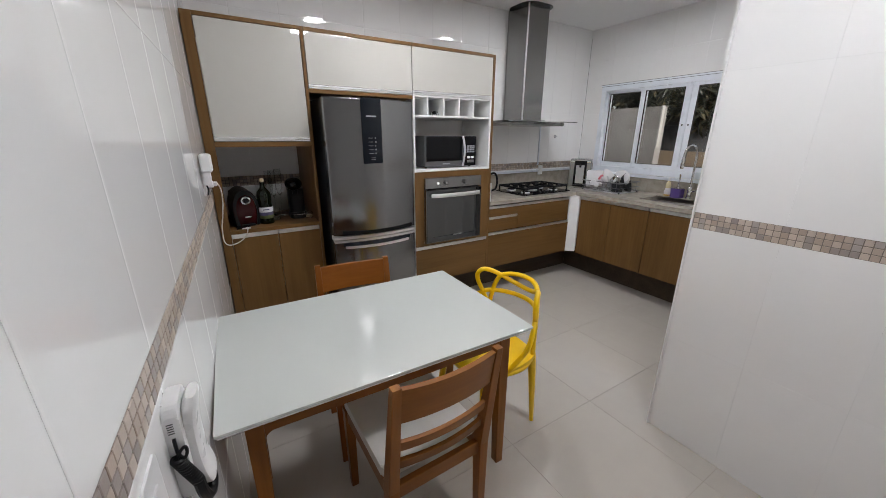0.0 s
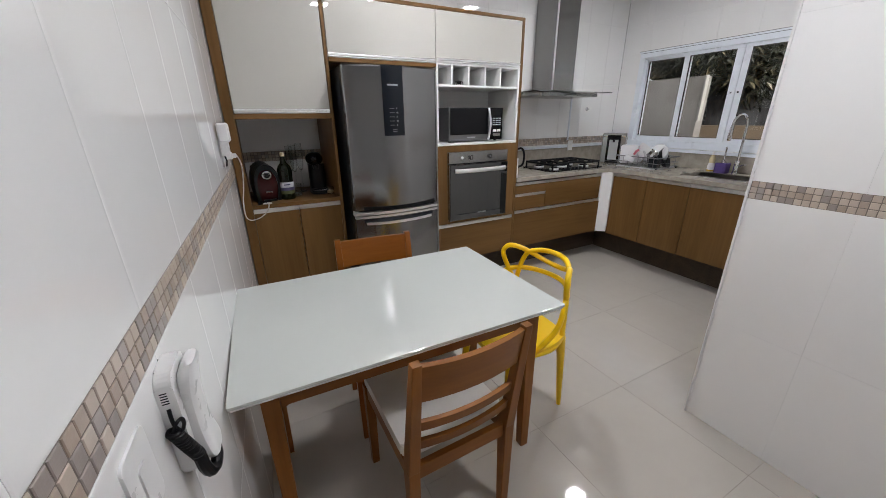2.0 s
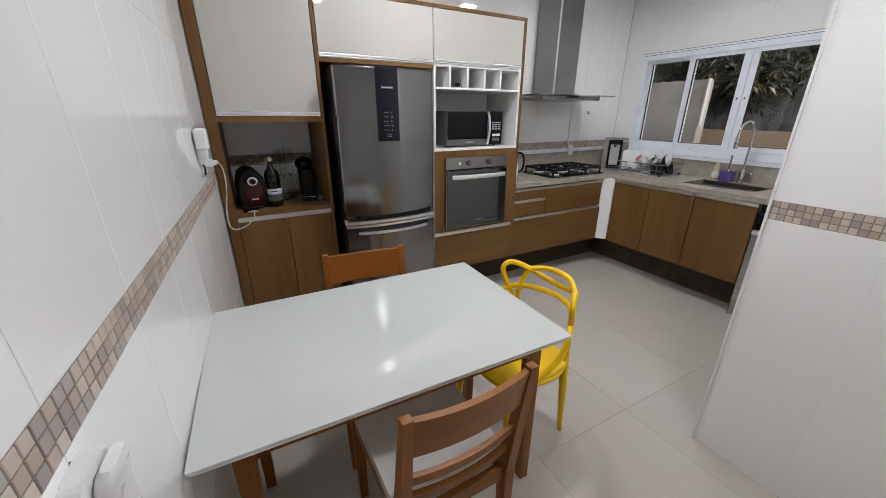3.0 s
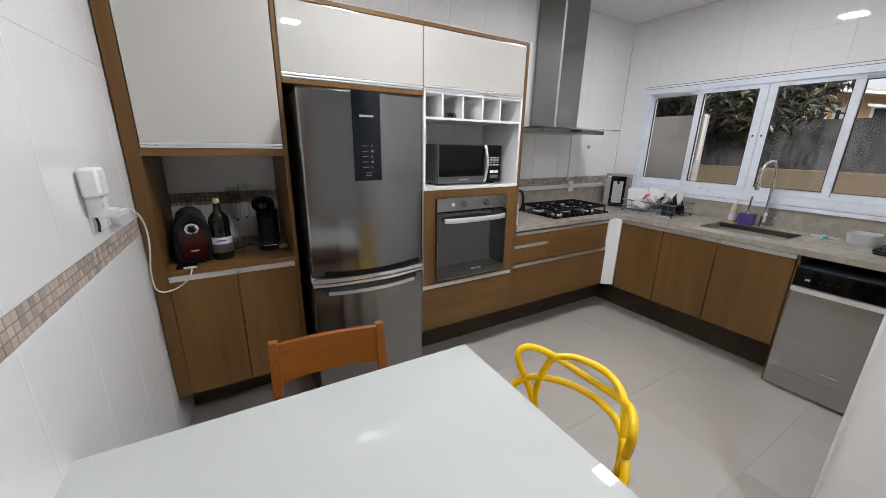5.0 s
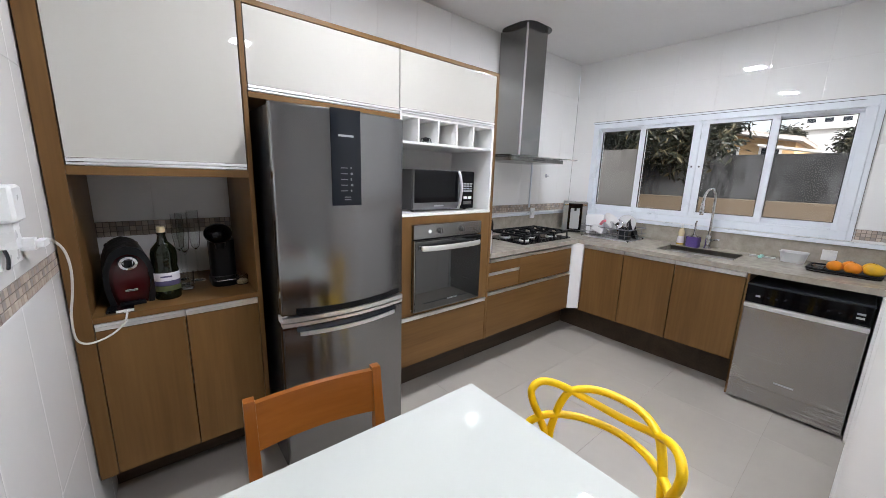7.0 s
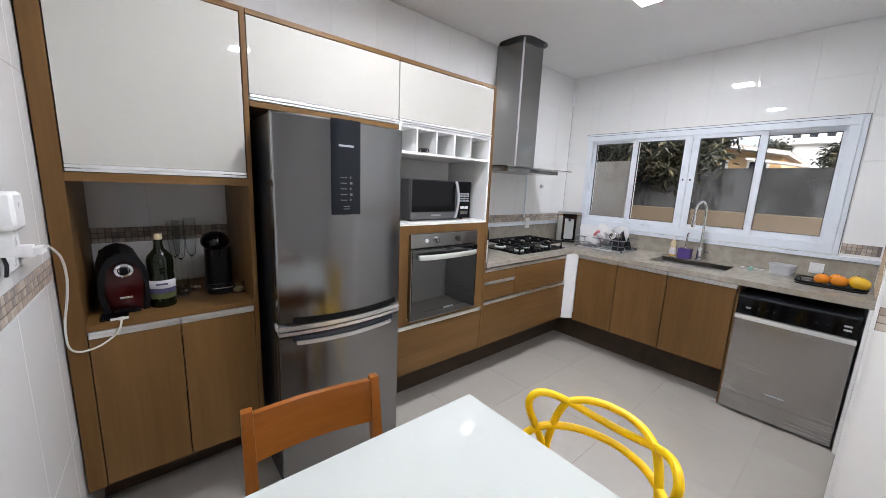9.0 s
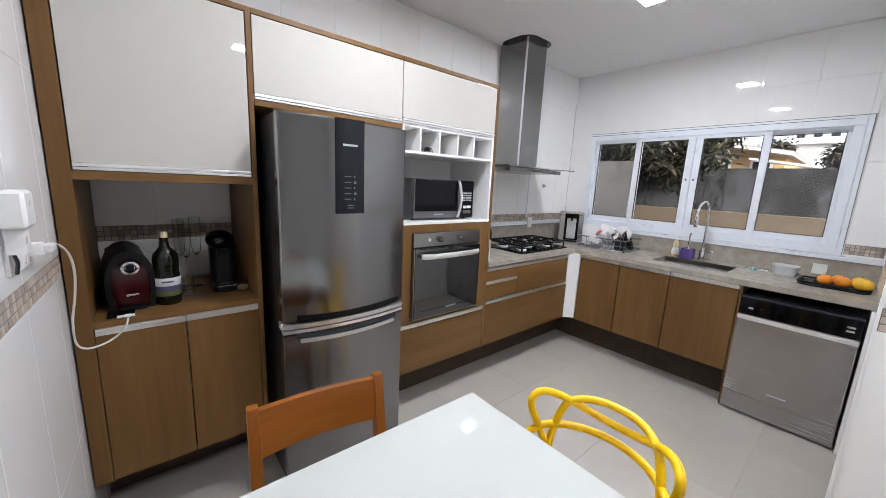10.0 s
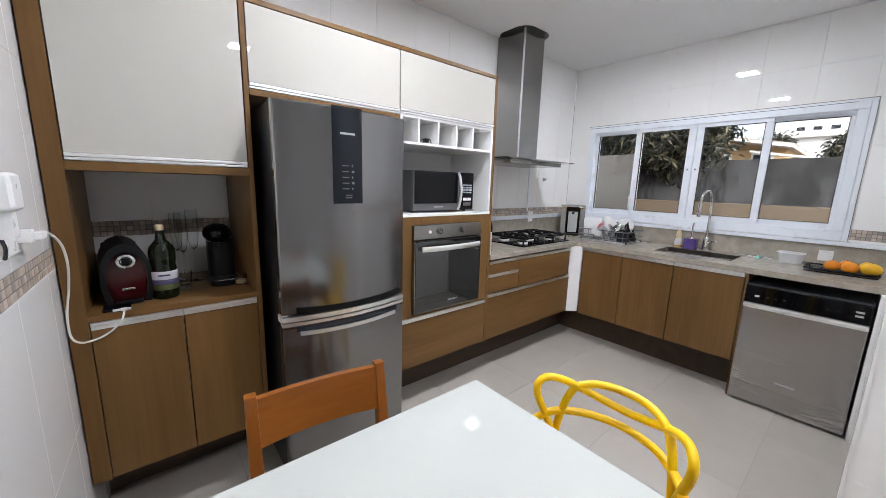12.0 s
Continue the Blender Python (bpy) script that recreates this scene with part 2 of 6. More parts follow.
TURQUOISE = mat("mint_plastic", (0.30, 0.60, 0.55), 0.35)
PINK = mat("pink_rubber", (0.65, 0.18, 0.22), 0.5)
FROSTED = mat("milky_plastic", (0.56, 0.565, 0.58), 0.35)
ORANGE = mat("orange_peel", (0.80, 0.26, 0.012), 0.4, vary=0.15, scale=25, bump=0.4, bump_scale=180)
LEMON = mat("yellow_peel", (0.78, 0.45, 0.02), 0.4, vary=0.15, scale=25, bump=0.4, bump_scale=180)
CABLE = mat("white_cable", (0.74, 0.73, 0.70), 0.4)
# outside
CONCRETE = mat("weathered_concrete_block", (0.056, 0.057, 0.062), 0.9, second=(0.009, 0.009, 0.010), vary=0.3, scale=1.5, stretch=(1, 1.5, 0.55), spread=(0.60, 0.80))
RENDER_GREY = mat("grey_cement_render", (0.150, 0.143, 0.138), 0.9, second=(0.09, 0.082, 0.076), vary=0.3, scale=1.5)
TAN = mat("tan_masonry_paint", (0.14, 0.105, 0.074), 0.85, vary=0.15, scale=2.5, bump=0.3, bump_scale=50)
HOUSE_PAINT = mat("apricot_house_paint", (0.46, 0.30, 0.15), 0.8, vary=0.1, scale=1.5)
ROOF_TILE = mat("weathered_roof_tile", (0.28, 0.25, 0.23), 0.85, vary=0.3, scale=3, rand=0.1)
# Lighter copy of the grey render, for a wall end turned to the light.
LIT_RENDER = mat("lit_pale_render", (0.24, 0.235, 0.225), 0.9, vary=0.15, scale=4)
FAR_WHITE = mat("pale_building_render", (0.62, 0.62, 0.63), 0.9, vary=0.08, scale=0.6)
BARK = mat("grey_bark", (0.10, 0.075, 0.055), 0.9, vary=0.4, scale=9, bump=0.8, bump_scale=30)
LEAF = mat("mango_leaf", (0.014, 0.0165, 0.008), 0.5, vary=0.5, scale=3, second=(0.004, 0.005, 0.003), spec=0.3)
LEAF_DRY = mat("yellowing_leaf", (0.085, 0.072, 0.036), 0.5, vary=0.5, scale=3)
GROUND = mat("paved_yard", (0.22, 0.20, 0.17), 0.9, vary=0.3, scale=0.8, bump=0.4, bump_scale=20)


# ---------- building helpers ----------
def world_of(ob):
    m = ob.matrix_basis.copy()
    while ob.parent:
        ob = ob.parent
        m = ob.matrix_basis @ m
    return m


def thing(name, at, label, category, group="", kind="", rz=0.0):
    ob = new(name)
    ob.empty_display_size = 0.05
    ob.matrix_basis = pose(*at, 0, 0, rz)
    return tagged(ob, label, category, group, kind)


def smooth(me, angle=35):
    """Round shading, but for edges sharper than the angle."""
    bm = bmesh.new()
    bm.from_mesh(me)
    for fc in bm.faces:
        fc.smooth = True
    for e in bm.edges:
        if len(e.link_faces) == 2:
            a, lo, hi = e.calc_face_angle(0), *sorted(fc.calc_area() for fc in e.link_faces)
            if a > radians(angle) or (a > radians(6) and hi > 0.0006 and hi > 5 * lo):
                e.smooth = False
    bm.to_mesh(me)
    bm.free()


def part(name, bm, material, parent=None, label="", local=False):
    """Links a bmesh, given in world coordinates (or the parent's, if local), as one mesh under its parent."""
    if parent is not None and not local:
        bm.transform(world_of(parent).inverted())
    bmesh.ops.recalc_face_normals(bm, faces=bm.faces)
    me = bpy.data.meshes.new(name)
    bm.to_mesh(me)
    bm.free()
    me.materials.append(material)
    smooth(me)
    ob = new(name, me)
    if parent is not None:
        ob.parent = parent
    if label:
        ob["label"] = label
    return ob


def single(name, bm, material, label, category, group="", kind=""):
    """A thing of one mesh, with its origin at its base."""
    cs = [v.co for v in bm.verts]
    c = Vector(((min(v.x for v in cs) + max(v.x for v in cs)) / 2, (min(v.y for v in cs) + max(v.y for v in cs)) / 2, min(v.z for v in cs)))
    bm.transform(Matrix.Translation(-c))
    ob = part(name, bm, material)
    ob.location = c
    return tagged(ob, label, category, group, kind)


def box(x0, x1, y0, y1, z0, z1, bevel=0.0, seg=2, bm=None):
    """A box with rounded edges, added to bm."""
    bm = bm or bmesh.new()
    x0, x1, y0, y1, z0, z1 = min(x0, x1), max(x0, x1), min(y0, y1), max(y0, y1), min(z0, z1), max(z0, z1)
    t = bmesh.new()
    bmesh.ops.create_cube(t, size=1, matrix=Matrix.Translation(((x0 + x1) / 2, (y0 + y1) / 2, (z0 + z1) / 2)) @ Matrix.Diagonal((x1 - x0, y1 - y0, z1 - z0, 1)))
    if bevel > 0:
        bevel = min(bevel, 0.45 * min(x1 - x0, y1 - y0, z1 - z0))
        bmesh.ops.bevel(t, geom=t.edges[:], offset=bevel, segments=seg, profile=0.7, affect="EDGES")
    return join(bm, t)


def join(bm, t, m=None):
    if m is not None:
        t.transform(m)
    me = bpy.data.meshes.new("tmp")
    t.to_mesh(me)
    t.free()
    bm.from_mesh(me)
    bpy.data.meshes.remove(me)
    return bm


def lathe(profile, at=(0, 0, 0), seg=28, bm=None):
    """Turns a profile of (radius, height) round the upright axis."""
    bm = bm or bmesh.new()
    rings = []
    for r, z in profile:
        if r < 1e-5:
            rings.append([bm.verts.new((at[0], at[1], at[2] + z))])
        else:
            rings.append([bm.verts.new((at[0] + r * math.cos(2 * math.pi * k / seg), at[1] + r * math.sin(2 * math.pi * k / seg), at[2] + z)) for k in range(seg)])
    for a, b in zip(rings, rings[1:]):
        for k in range(seg):
            j = (k + 1) % seg
            if len(a) == 1 and len(b) > 1:
                bm.faces.new((a[0], b[k], b[j]))
            elif len(b) == 1 and len(a) > 1:
                bm.faces.new((a[k], a[j], b[0]))
            elif len(a) > 1:
                bm.faces.new((a[k], a[j], b[j], b[k]))
    return bm


def curve_points(points, steps=6, closed=False):
    """A smooth line through the points."""
    p = [Vector(q) for q in points]
    n = len(p)
    out = []
    for i in range(n if closed else n - 1):
        a, b, c, d = (p[(i - 1) % n], p[i], p[(i + 1) % n], p[(i + 2) % n]) if closed else (p[max(i - 1, 0)], p[i], p[i + 1], p[min(i + 2, n - 1)])
        for k in range(steps):
            t = k / steps
            out.append(0.5 * ((2 * b) + (c - a) * t + (2 * a - 5 * b + 4 * c - d) * t * t + (3 * b - a - 3 * c + d) * t ** 3))
    if not closed:
        out.append(p[-1])
    return out


def tube(points, radius, seg=10, bm=None, smooth_steps=6, closed=False, flat=1.0, radii=None):
    """A round rod swept along a smooth line; radii may differ along it."""
    bm = bm or bmesh.new()
    line = curve_points(points, smooth_steps, closed) if smooth_steps else [Vector(q) for q in points]
    n = len(line)
    ref = Vector((0, 0, 1))
    rings = []
    normal = None
    for i, q in enumerate(line):
        d = (line[(i + 1) % n] - line[i - 1]) if closed else (line[min(i + 1, n - 1)] - line[max(i - 1, 0)])
        d.normalize()
        if normal is None:
            normal = d.cross(ref if abs(d.dot(ref)) < 0.95 else Vector((1, 0, 0))).normalized()
        normal = (normal - d * normal.dot(d)).normalized()
        side = d.cross(normal)
        r = radius if radii is None else radii[0] + (radii[1] - radii[0]) * i / (n - 1)
        rings.append([bm.verts.new(q + normal * (r * math.cos(2 * math.pi * k / seg)) + side * (r * flat * math.sin(2 * math.pi * k / seg))) for k in range(seg)])
    for i in range(n if closed else n - 1):
        a, b = rings[i], rings[(i + 1) % n]
        for k in range(seg):
            bm.faces.new((a[k], a[(k + 1) % seg], b[(k + 1) % seg], b[k]))
    if not closed:
        bm.faces.new(rings[0][::-1])
        bm.faces.new(rings[-1])
    return bm


def prism(outline, z0, z1, bevel=0.0, bm=None):
    """An upright prism over a flat outline of (x, y)."""
    bm = bm or bmesh.new()
    t = bmesh.new()
    lo = [t.verts.new((x, y, z0)) for x, y in outline]
    hi = [t.verts.new((x, y, z1)) for x, y in outline]
    t.faces.new(lo[::-1])
    t.faces.new(hi)
    for k in range(len(lo)):
        j = (k + 1) % len(lo)
        t.faces.new((lo[k], lo[j], hi[j], hi[k]))
    if bevel > 0:
        bmesh.ops.bevel(t, geom=t.edges[:], offset=bevel, segments=2, profile=0.7, affect="EDGES")
    return join(bm, t)


def rounded(x0, x1, y0, y1, r, n=5):
    """A rectangle's outline with round corners."""
    out = []
    for cx, cy, a in ((x1 - r, y1 - r, 0), (x0 + r, y1 - r, 90), (x0 + r, y0 + r, 180), (x1 - r, y0 + r, 270)):
        out += [(cx + r * math.cos(radians(a + 90 * k / n)), cy + r * math.sin(radians(a + 90 * k / n))) for k in range(n + 1)]
    return out


def leg(x, y, z0, z1, w0, w1, x1=None, y1=None, bm=None, d0=None, d1=None):
    """A tapered square leg from (x, y, z0), w0 thick, to (x1, y1, z1), w1 thick, with eased edges."""
    bm = bm or bmesh.new()
    x1, y1, d0, d1 = x if x1 is None else x1, y if y1 is None else y1, d0 or w0, d1 or w1
    t = bmesh.new()
    lo = [t.verts.new((x + sx * w0 / 2, y + sy * d0 / 2, z0)) for sx, sy in ((-1, -1), (1, -1), (1, 1), (-1, 1))]
    hi = [t.verts.new((x1 + sx * w1 / 2, y1 + sy * d1 / 2, z1)) for sx, sy in ((-1, -1), (1, -1), (1, 1), (-1, 1))]
    t.faces.new(lo[::-1])
    t.faces.new(hi)
    for k in range(4):
        t.faces.new((lo[k], lo[(k + 1) % 4], hi[(k + 1) % 4], hi[k]))
    bmesh.ops.bevel(t, geom=t.edges[:], offset=0.004, segments=2, profile=0.7, affect="EDGES")
    return join(bm, t)


# ---------- the room ----------
CEIL = 2.83
LW_ANGLE = 90 - 2.3


def left_x(y):
    """Where the long tiled wall stands, which is not quite square to the cabinets."""
    return -0.047 - 0.0396 * (2.85 - y)


def wall(name, at, angle, length, thick, holes=(), label="white glazed tile wall", height=CEIL):
    """A wall whose face starts at `at` and runs along local x; the wall's body lies behind it. holes: (u0, u1, z0, z1)."""
    bm = bmesh.new()
    us = sorted({0.0, length, *[h[0] for h in holes], *[h[1] for h in holes]})
    zs = sorted({0.0, height, *[h[2] for h in holes], *[h[3] for h in holes]})
    for u0, u1 in zip(us, us[1:]):
        for z0, z1 in zip(zs, zs[1:]):
            if not any(h[0] <= u0 and u1 <= h[1] and h[2] <= z0 and z1 <= h[3] for h in holes):
                box(u0, u1, 0.0023, thick, z0, z1, bm=bm)
    bmesh.ops.remove_doubles(bm, verts=bm.verts, dist=1e-5)
    ob = part(name, bm, GROUT)
    ob.matrix_basis = pose(at[0], at[1], 0, 0, 0, angle)
    return tagged(ob, label, "wall", kind="structure")


WEST0 = (left_x(0.36), 0.36)
wall_west = wall("wall_west", WEST0, LW_ANGLE, 3.10, 0.15)
wall_north = wall("wall_north", (-0.06, 3.44), 0, 4.27, 0.15)
wall_east = wall("wall_east", (4.21, 3.44), -90, 2.55, 0.16, holes=[(0.25, 2.31, 1.17, 2.168)])
wall_partition = wall("wall_partition", (1.93, 0.945), -90, 3.2, 0.12)
wall_kitchen_south = wall("wall_kitchen_south", (4.21, 0.875), 180 - 1.75, 2.262, 0.10)


def plain(name, b, material, label, category):
    return tagged(part(name, b, material), label, category, kind="structure")


plain("ceiling", box(-0.6, 4.6, -2.5, 3.7, CEIL, CEIL + 0.1), PLASTER, "smooth white painted ceiling", "ceiling")
plain("wall_back", box(-0.5, 2.05, -2.42, -2.30, 0, CEIL), PLASTER, "plain white wall behind the way in", "wall")
plain("wall_west_near", box(left_x(-0.6) - 0.17, left_x(-0.6) - 0.03, -2.3, -0.62, 0, CEIL), PLASTER, "plain white wall by the door", "wall")
plain("wall_over_door", box(left_x(-0.2) - 0.16, left_x(-0.2) - 0.005, -0.62, 0.352, 2.14, CEIL), PLASTER, "plain white wall above the door", "wall")
floor = plain("floor", box(-0.6, 4.6, -2.5, 3.7, -0.12, -0.0018), FLOOR_JOINT, "polished beige porcelain floor tiles with thin joints", "floor")

# varnished door and its casing beside the intercom
door = thing("door_1", (left_x(-0.1), -0.1, 0), "varnished honey-coloured wooden door in its casing", "door", kind="structure")
for nm, a, b, z0, z1 in (("door_casing", 0.285, 0.352, 0, 2.10), ("door_casing", -0.62, -0.553, 0, 2.10), ("door_casing", -0.62, 0.352, 2.10, 2.14)):
    cb = box(left_x(-0.1) - 0.10, left_x(-0.1) + 0.022, a, b, z0, z1, 0.004)
    if a > 0:
        box(left_x(0.36) - 0.002, left_x(0.36) + 0.014, a, 0.392, z0, z1 + 0.04, 0.004, bm=cb)
    part(nm, cb, DOOR_WOOD, door)
leaf = part("door_leaf", box(left_x(-0.1) - 0.08, left_x(-0.1) - 0.04, -0.55, 0.282, 0.005, 2.098, 0.003), DOOR_WOOD, door)
part("door_handle", tube([(left_x(-0.1) - 0.04, -0.48, 1.0), (left_x(-0.1) + 0.01, -0.48, 1.0), (left_x(-0.1) + 0.012, -0.40, 1.0), (left_x(-0.1) + 0.01, -0.36, 1.0)], 0.009), CHROME, leaf)


# ---------- recessed ceiling lights ----------
def ceiling_light(x, y, lamp):
    ob = thing("ceiling_light", (x, y, CEIL), "square flush LED ceiling light, switched on", "ceiling light", "ceiling lights")
    bm = bmesh.new()
    for a, b, c, d in ((-0.11, 0.11, -0.11, -0.088), (-0.11, 0.11, 0.088, 0.11), (-0.11, -0.088, -0.088, 0.088), (0.088, 0.11, -0.088, 0.088)):
        box(x + a, x + b, y + c, y + d, CEIL - 0.012, CEIL - 0.0005, 0.002, bm=bm)
    part("frame", bm, WHITE_PLASTIC, ob)
    part("diffuser", box(x - 0.086, x + 0.086, y - 0.086, y + 0.086, CEIL - 0.009, CEIL - 0.001, 0.001), lamp, ob, "glowing white diffuser")


for lx, ly in LIGHTS:
    ceiling_light(lx, ly, LAMP_HALL if ly < 1 else LAMP)


# ---------- window ----------
WX = 4.19
window = thing("window_1", (WX, 2.165, 1.17), "wide white aluminium sliding window with four panes", "window", kind="structure")
fr = bmesh.new()
for y0, y1, z0, z1 in ((1.135, 3.195, 2.115, 2.168), (1.135, 3.195, 1.172, 1.24), (1.135, 1.195, 1.24, 2.115), (3.135, 3.195, 1.24, 2.115)):
    box(WX, WX + 0.14, y0, y1, z0, z1, 0.004, bm=fr)
part("window_frame", fr, WHITE_PVC, window)
tr = bmesh.new()
for k in range(3):
    box(WX + 0.022 + 0.03 * k, WX + 0.026 + 0.03 * k, 1.195, 3.135, 1.24, 1.256, bm=tr)
    box(WX + 0.022 + 0.03 * k, WX + 0.026 + 0.03 * k, 1.195, 3.135, 2.10, 2.115, bm=tr)
part("track", tr, WHITE_PVC, window)
arch = bmesh.new()
for y0, y1, z0, z1 in ((1.105, 3.215, 2.168, 2.186), (1.105, 1.135, 1.172, 2.168)):
    box(WX + 0.008, WX + 0.03, y0, y1, z0, z1, 0.003, bm=arch)
part("architrave", arch, WHITE_PVC, window)
# Thin grey strip added as the shadow along the trim's outer edge.
sg = bmesh.new()
for y0, y1, z0, z1 in ((1.101, 3.219, 2.1865, 2.1905), (1.101, 1.1045, 1.172, 2.1865), (3.1955, 3.199, 1.172, 2.168)):
    box(WX + 0.012, WX + 0.026, y0, y1, z0, z1, bm=sg)
part("edge_shadow", sg, EDGE_SHADOW, window, "grey strip for the shadow line round the frame")
# Dark strip in place of the shaded groove beneath the architrave.
part("trim_shadow", box(WX - 0.002, WX + 0.02, 1.20, 3.195, 2.1645, 2.1675), DARK_GREY, window, "dark strip for the shade under the top trim")


def sash(y0, y1, x, left, right):
    """One sliding sash: four rails, dark gasket and pane. left and right are its stiles' widths."""
    sb = bmesh.new()
    z0, z1 = 1.244, 2.112
    for a, b, c, d in ((y0, y1, z0, z0 + 0.045), (y0, y1, z1 - 0.03, z1), (y0, y0 + right, z0 + 0.045, z1 - 0.03), (y1 - left, y1, z0 + 0.045, z1 - 0.03)):
        box(x, x + 0.026, a, b, c, d, 0.003, bm=sb)
    sh = part("sash", sb, WHITE_PVC, window)
    g0, g1, h0, h1 = y0 + right, y1 - left, z0 + 0.045, z1 - 0.03
    gk = bmesh.new()
    for a, b, c, d in ((g0, g1, h0, h0 + 0.005), (g0, g1, h1 - 0.005, h1), (g0, g0 + 0.005, h0, h1), (g1 - 0.005, g1, h0, h1)):
        box(x + 0.004, x + 0.022, a, b, c, d, bm=gk)
    part("gasket", gk, BLACK, sh, "thin black rubber gasket")
    pn = part("pane", box(x + 0.011, x + 0.015, g0 + 0.001, g1 - 0.001, h0 + 0.001, h1 - 0.001), PANE, sh, "clear glass pane")
    pn.visible_shadow = False
    return sh


sash(2.652, 3.133, WX + 0.055, 0.02, 0.045)
s2 = sash(2.168, 2.700, WX + 0.018, 0.052, 0.062)
s3 = sash(1.636, 2.164, WX + 0.018, 0.055, 0.050)
sash(1.197, 1.690, WX + 0.055, 0.05, 0.024)
for sy in (2.20, 2.14):
    part("catch", box(WX + 0.012, WX + 0.018, sy - 0.006, sy + 0.006, 1.70, 1.715, 0.002), BLACK, s2, "small black catch")
plain("trim", box(4.165, 4.213, 0.89, 3.43, 1.135, 1.166, 0.004), WHITE_PVC, "white ledge under the window", "ledge")


# ---------- fitted cabinets, north run ----------
FY = 2.85          # front of the doors
BY = 3.425         # back of the carcasses


def strip(x0, x1, z0, z1, parent, y=FY, label="aluminium edge grip"):
    """A grip profile on a door's top: a lip and a groove."""
    b = box(x0, x1, y - 0.006, y + 0.018, z1 - 0.012, z1, 0.002)
    box(x0, x1, y - 0.002, y + 0.018, z0, z1 - 0.014, 0.002, bm=b)
    return part("grip", b, ALU, parent, label)


def strip_y(y0, y1, z0, z1, x, parent):
    b = box(x - 0.006, x + 0.018, y0, y1, z1 - 0.012, z1, 0.002)
    box(x - 0.002, x + 0.018, y0, y1, z0, z1 - 0.014, 0.002, bm=b)
    return part("grip", b, ALU_Y, parent, "aluminium edge grip")


KICK_Z = 0.28
# tall unit with the open niche
tall = thing("tall_cabinet", (0.285, FY, KICK_Z), "oak-laminate tall cabinet with cream lift-up door and open niche", "cabinet")
part("side_panel", box(-0.040, 0.016, FY - 0.004, BY, 0.285, 2.262, 0.002), OAK, tall)
part("side_panel", box(0.594, 0.614, FY - 0.004, BY, 0.285, 2.262, 0.002), OAK, tall)
part("top_panel", box(0.016, 0.594, FY - 0.004, BY, 2.240, 2.262, 0.002), OAK_H, tall)
part("niche_top", box(0.016, 0.594, FY - 0.004, BY, 1.520, 1.552, 0.002), OAK_H, tall)
part("niche_shelf", box(0.016, 0.594, FY - 0.004, BY, 0.955, 0.980, 0.002), OAK_H, tall)
part("bottom_panel", box(0.016, 0.594, FY + 0.02, BY, 0.285, 0.303, 0.002), OAK_H, tall)
ud = part("upper_door", box(0.020, 0.590, FY - 0.002, FY + 0.018, 1.580, 2.237, 0.002), CREAM, tall, "cream glossy lift-up door")
strip(0.020, 0.590, 1.555, 1.579, ud)
for dx0, dx1 in ((0.019, 0.303), (0.307, 0.591)):
    dr = part("lower_door", box(dx0, dx1, FY - 0.002, FY + 0.018, 0.288, 0.922, 0.002), OAK, tall)
    strip(dx0, dx1, 0.924, 0.953, dr)

# bridge over the refrigerator
bridge = thing("wall_cabinet", (1.005, FY, 1.865), "cream lift-up wall cabinet above the refrigerator", "cabinet")
part("top_panel", box(0.616, 1.398, FY - 0.004, BY, 2.240, 2.262, 0.002), OAK_H, bridge)
part("bottom_panel", box(0.616, 1.398, FY - 0.004, BY, 1.868, 1.893, 0.002), OAK_H, bridge)
bd = part("lift_door", box(0.618, 1.394, FY - 0.002, FY + 0.018, 1.922, 2.237, 0.002), CREAM, bridge, "cream glossy lift-up door")
strip(0.618, 1.394, 1.897, 1.920, bd)

# oven tower
tower = thing("oven_tower", (1.80, FY, KICK_Z), "tall oven cabinet with white niches, cream top door and oak drawer", "cabinet")
part("side_panel", box(1.400, 1.416, FY + 0.021, BY, 1.905, 2.239, 0.001, bm=box(1.400, 1.416, FY, BY, 0.285, 1.905, 0.002)), WHITE_MDF, tower)
part("side_panel", box(2.192, 2.214, FY - 0.004, BY, 0.285, 2.262, 0.002), OAK, tower, "oak side panel")
part("top_panel", box(1.400, 2.192, FY - 0.004, BY, 2.240, 2.262, 0.002), OAK_H, tower, "oak top panel")
td = part("lift_door", box(1.400, 2.188, FY - 0.002, FY + 0.018, 1.932, 2.237, 0.002), CREAM, tower, "cream glossy lift-up door")
strip(1.400, 2.188, 1.906, 1.930, td)
part("inner_side", box(2.172, 2.191, FY, BY - 0.02, 1.300, 1.905, 0.001), WHITE_MDF, tower)
part("niche_back", box(1.416, 2.172, BY - 0.14, BY - 0.12, 1.318, 1.905, 0.0), WHITE_MDF, tower)
part("niche_top", box(1.416, 2.172, FY + 0.005, BY - 0.14, 1.889, 1.905, 0.001), WHITE_MDF, tower)
part("shelf", box(1.416, 2.172, FY, BY - 0.14, 1.738, 1.753, 0.001), WHITE_MDF, tower)
part("shelf", box(1.400, 2.191, FY - 0.003, BY - 0.14, 1.300, 1.317, 0.001), WHITE_MDF, tower)
for vx in (1.537, 1.690, 1.845, 1.995):
    part("divider", box(vx - 0.006, vx + 0.006, FY + 0.003, BY - 0.14, 1.753, 1.889, 0.001), WHITE_MDF, tower)
ov = bmesh.new()
for a, b, c, d in ((1.402, 1.490, 0.640, 1.298), (2.088, 2.190, 0.640, 1.298), (1.490, 2.088, 1.248, 1.298), (1.490, 2.088, 0.640, 0.664)):
    box(a, b, FY - 0.002, FY + 0.018, c, d, 0.0015, bm=ov)
part("oven_surround", ov, OAK, tower)
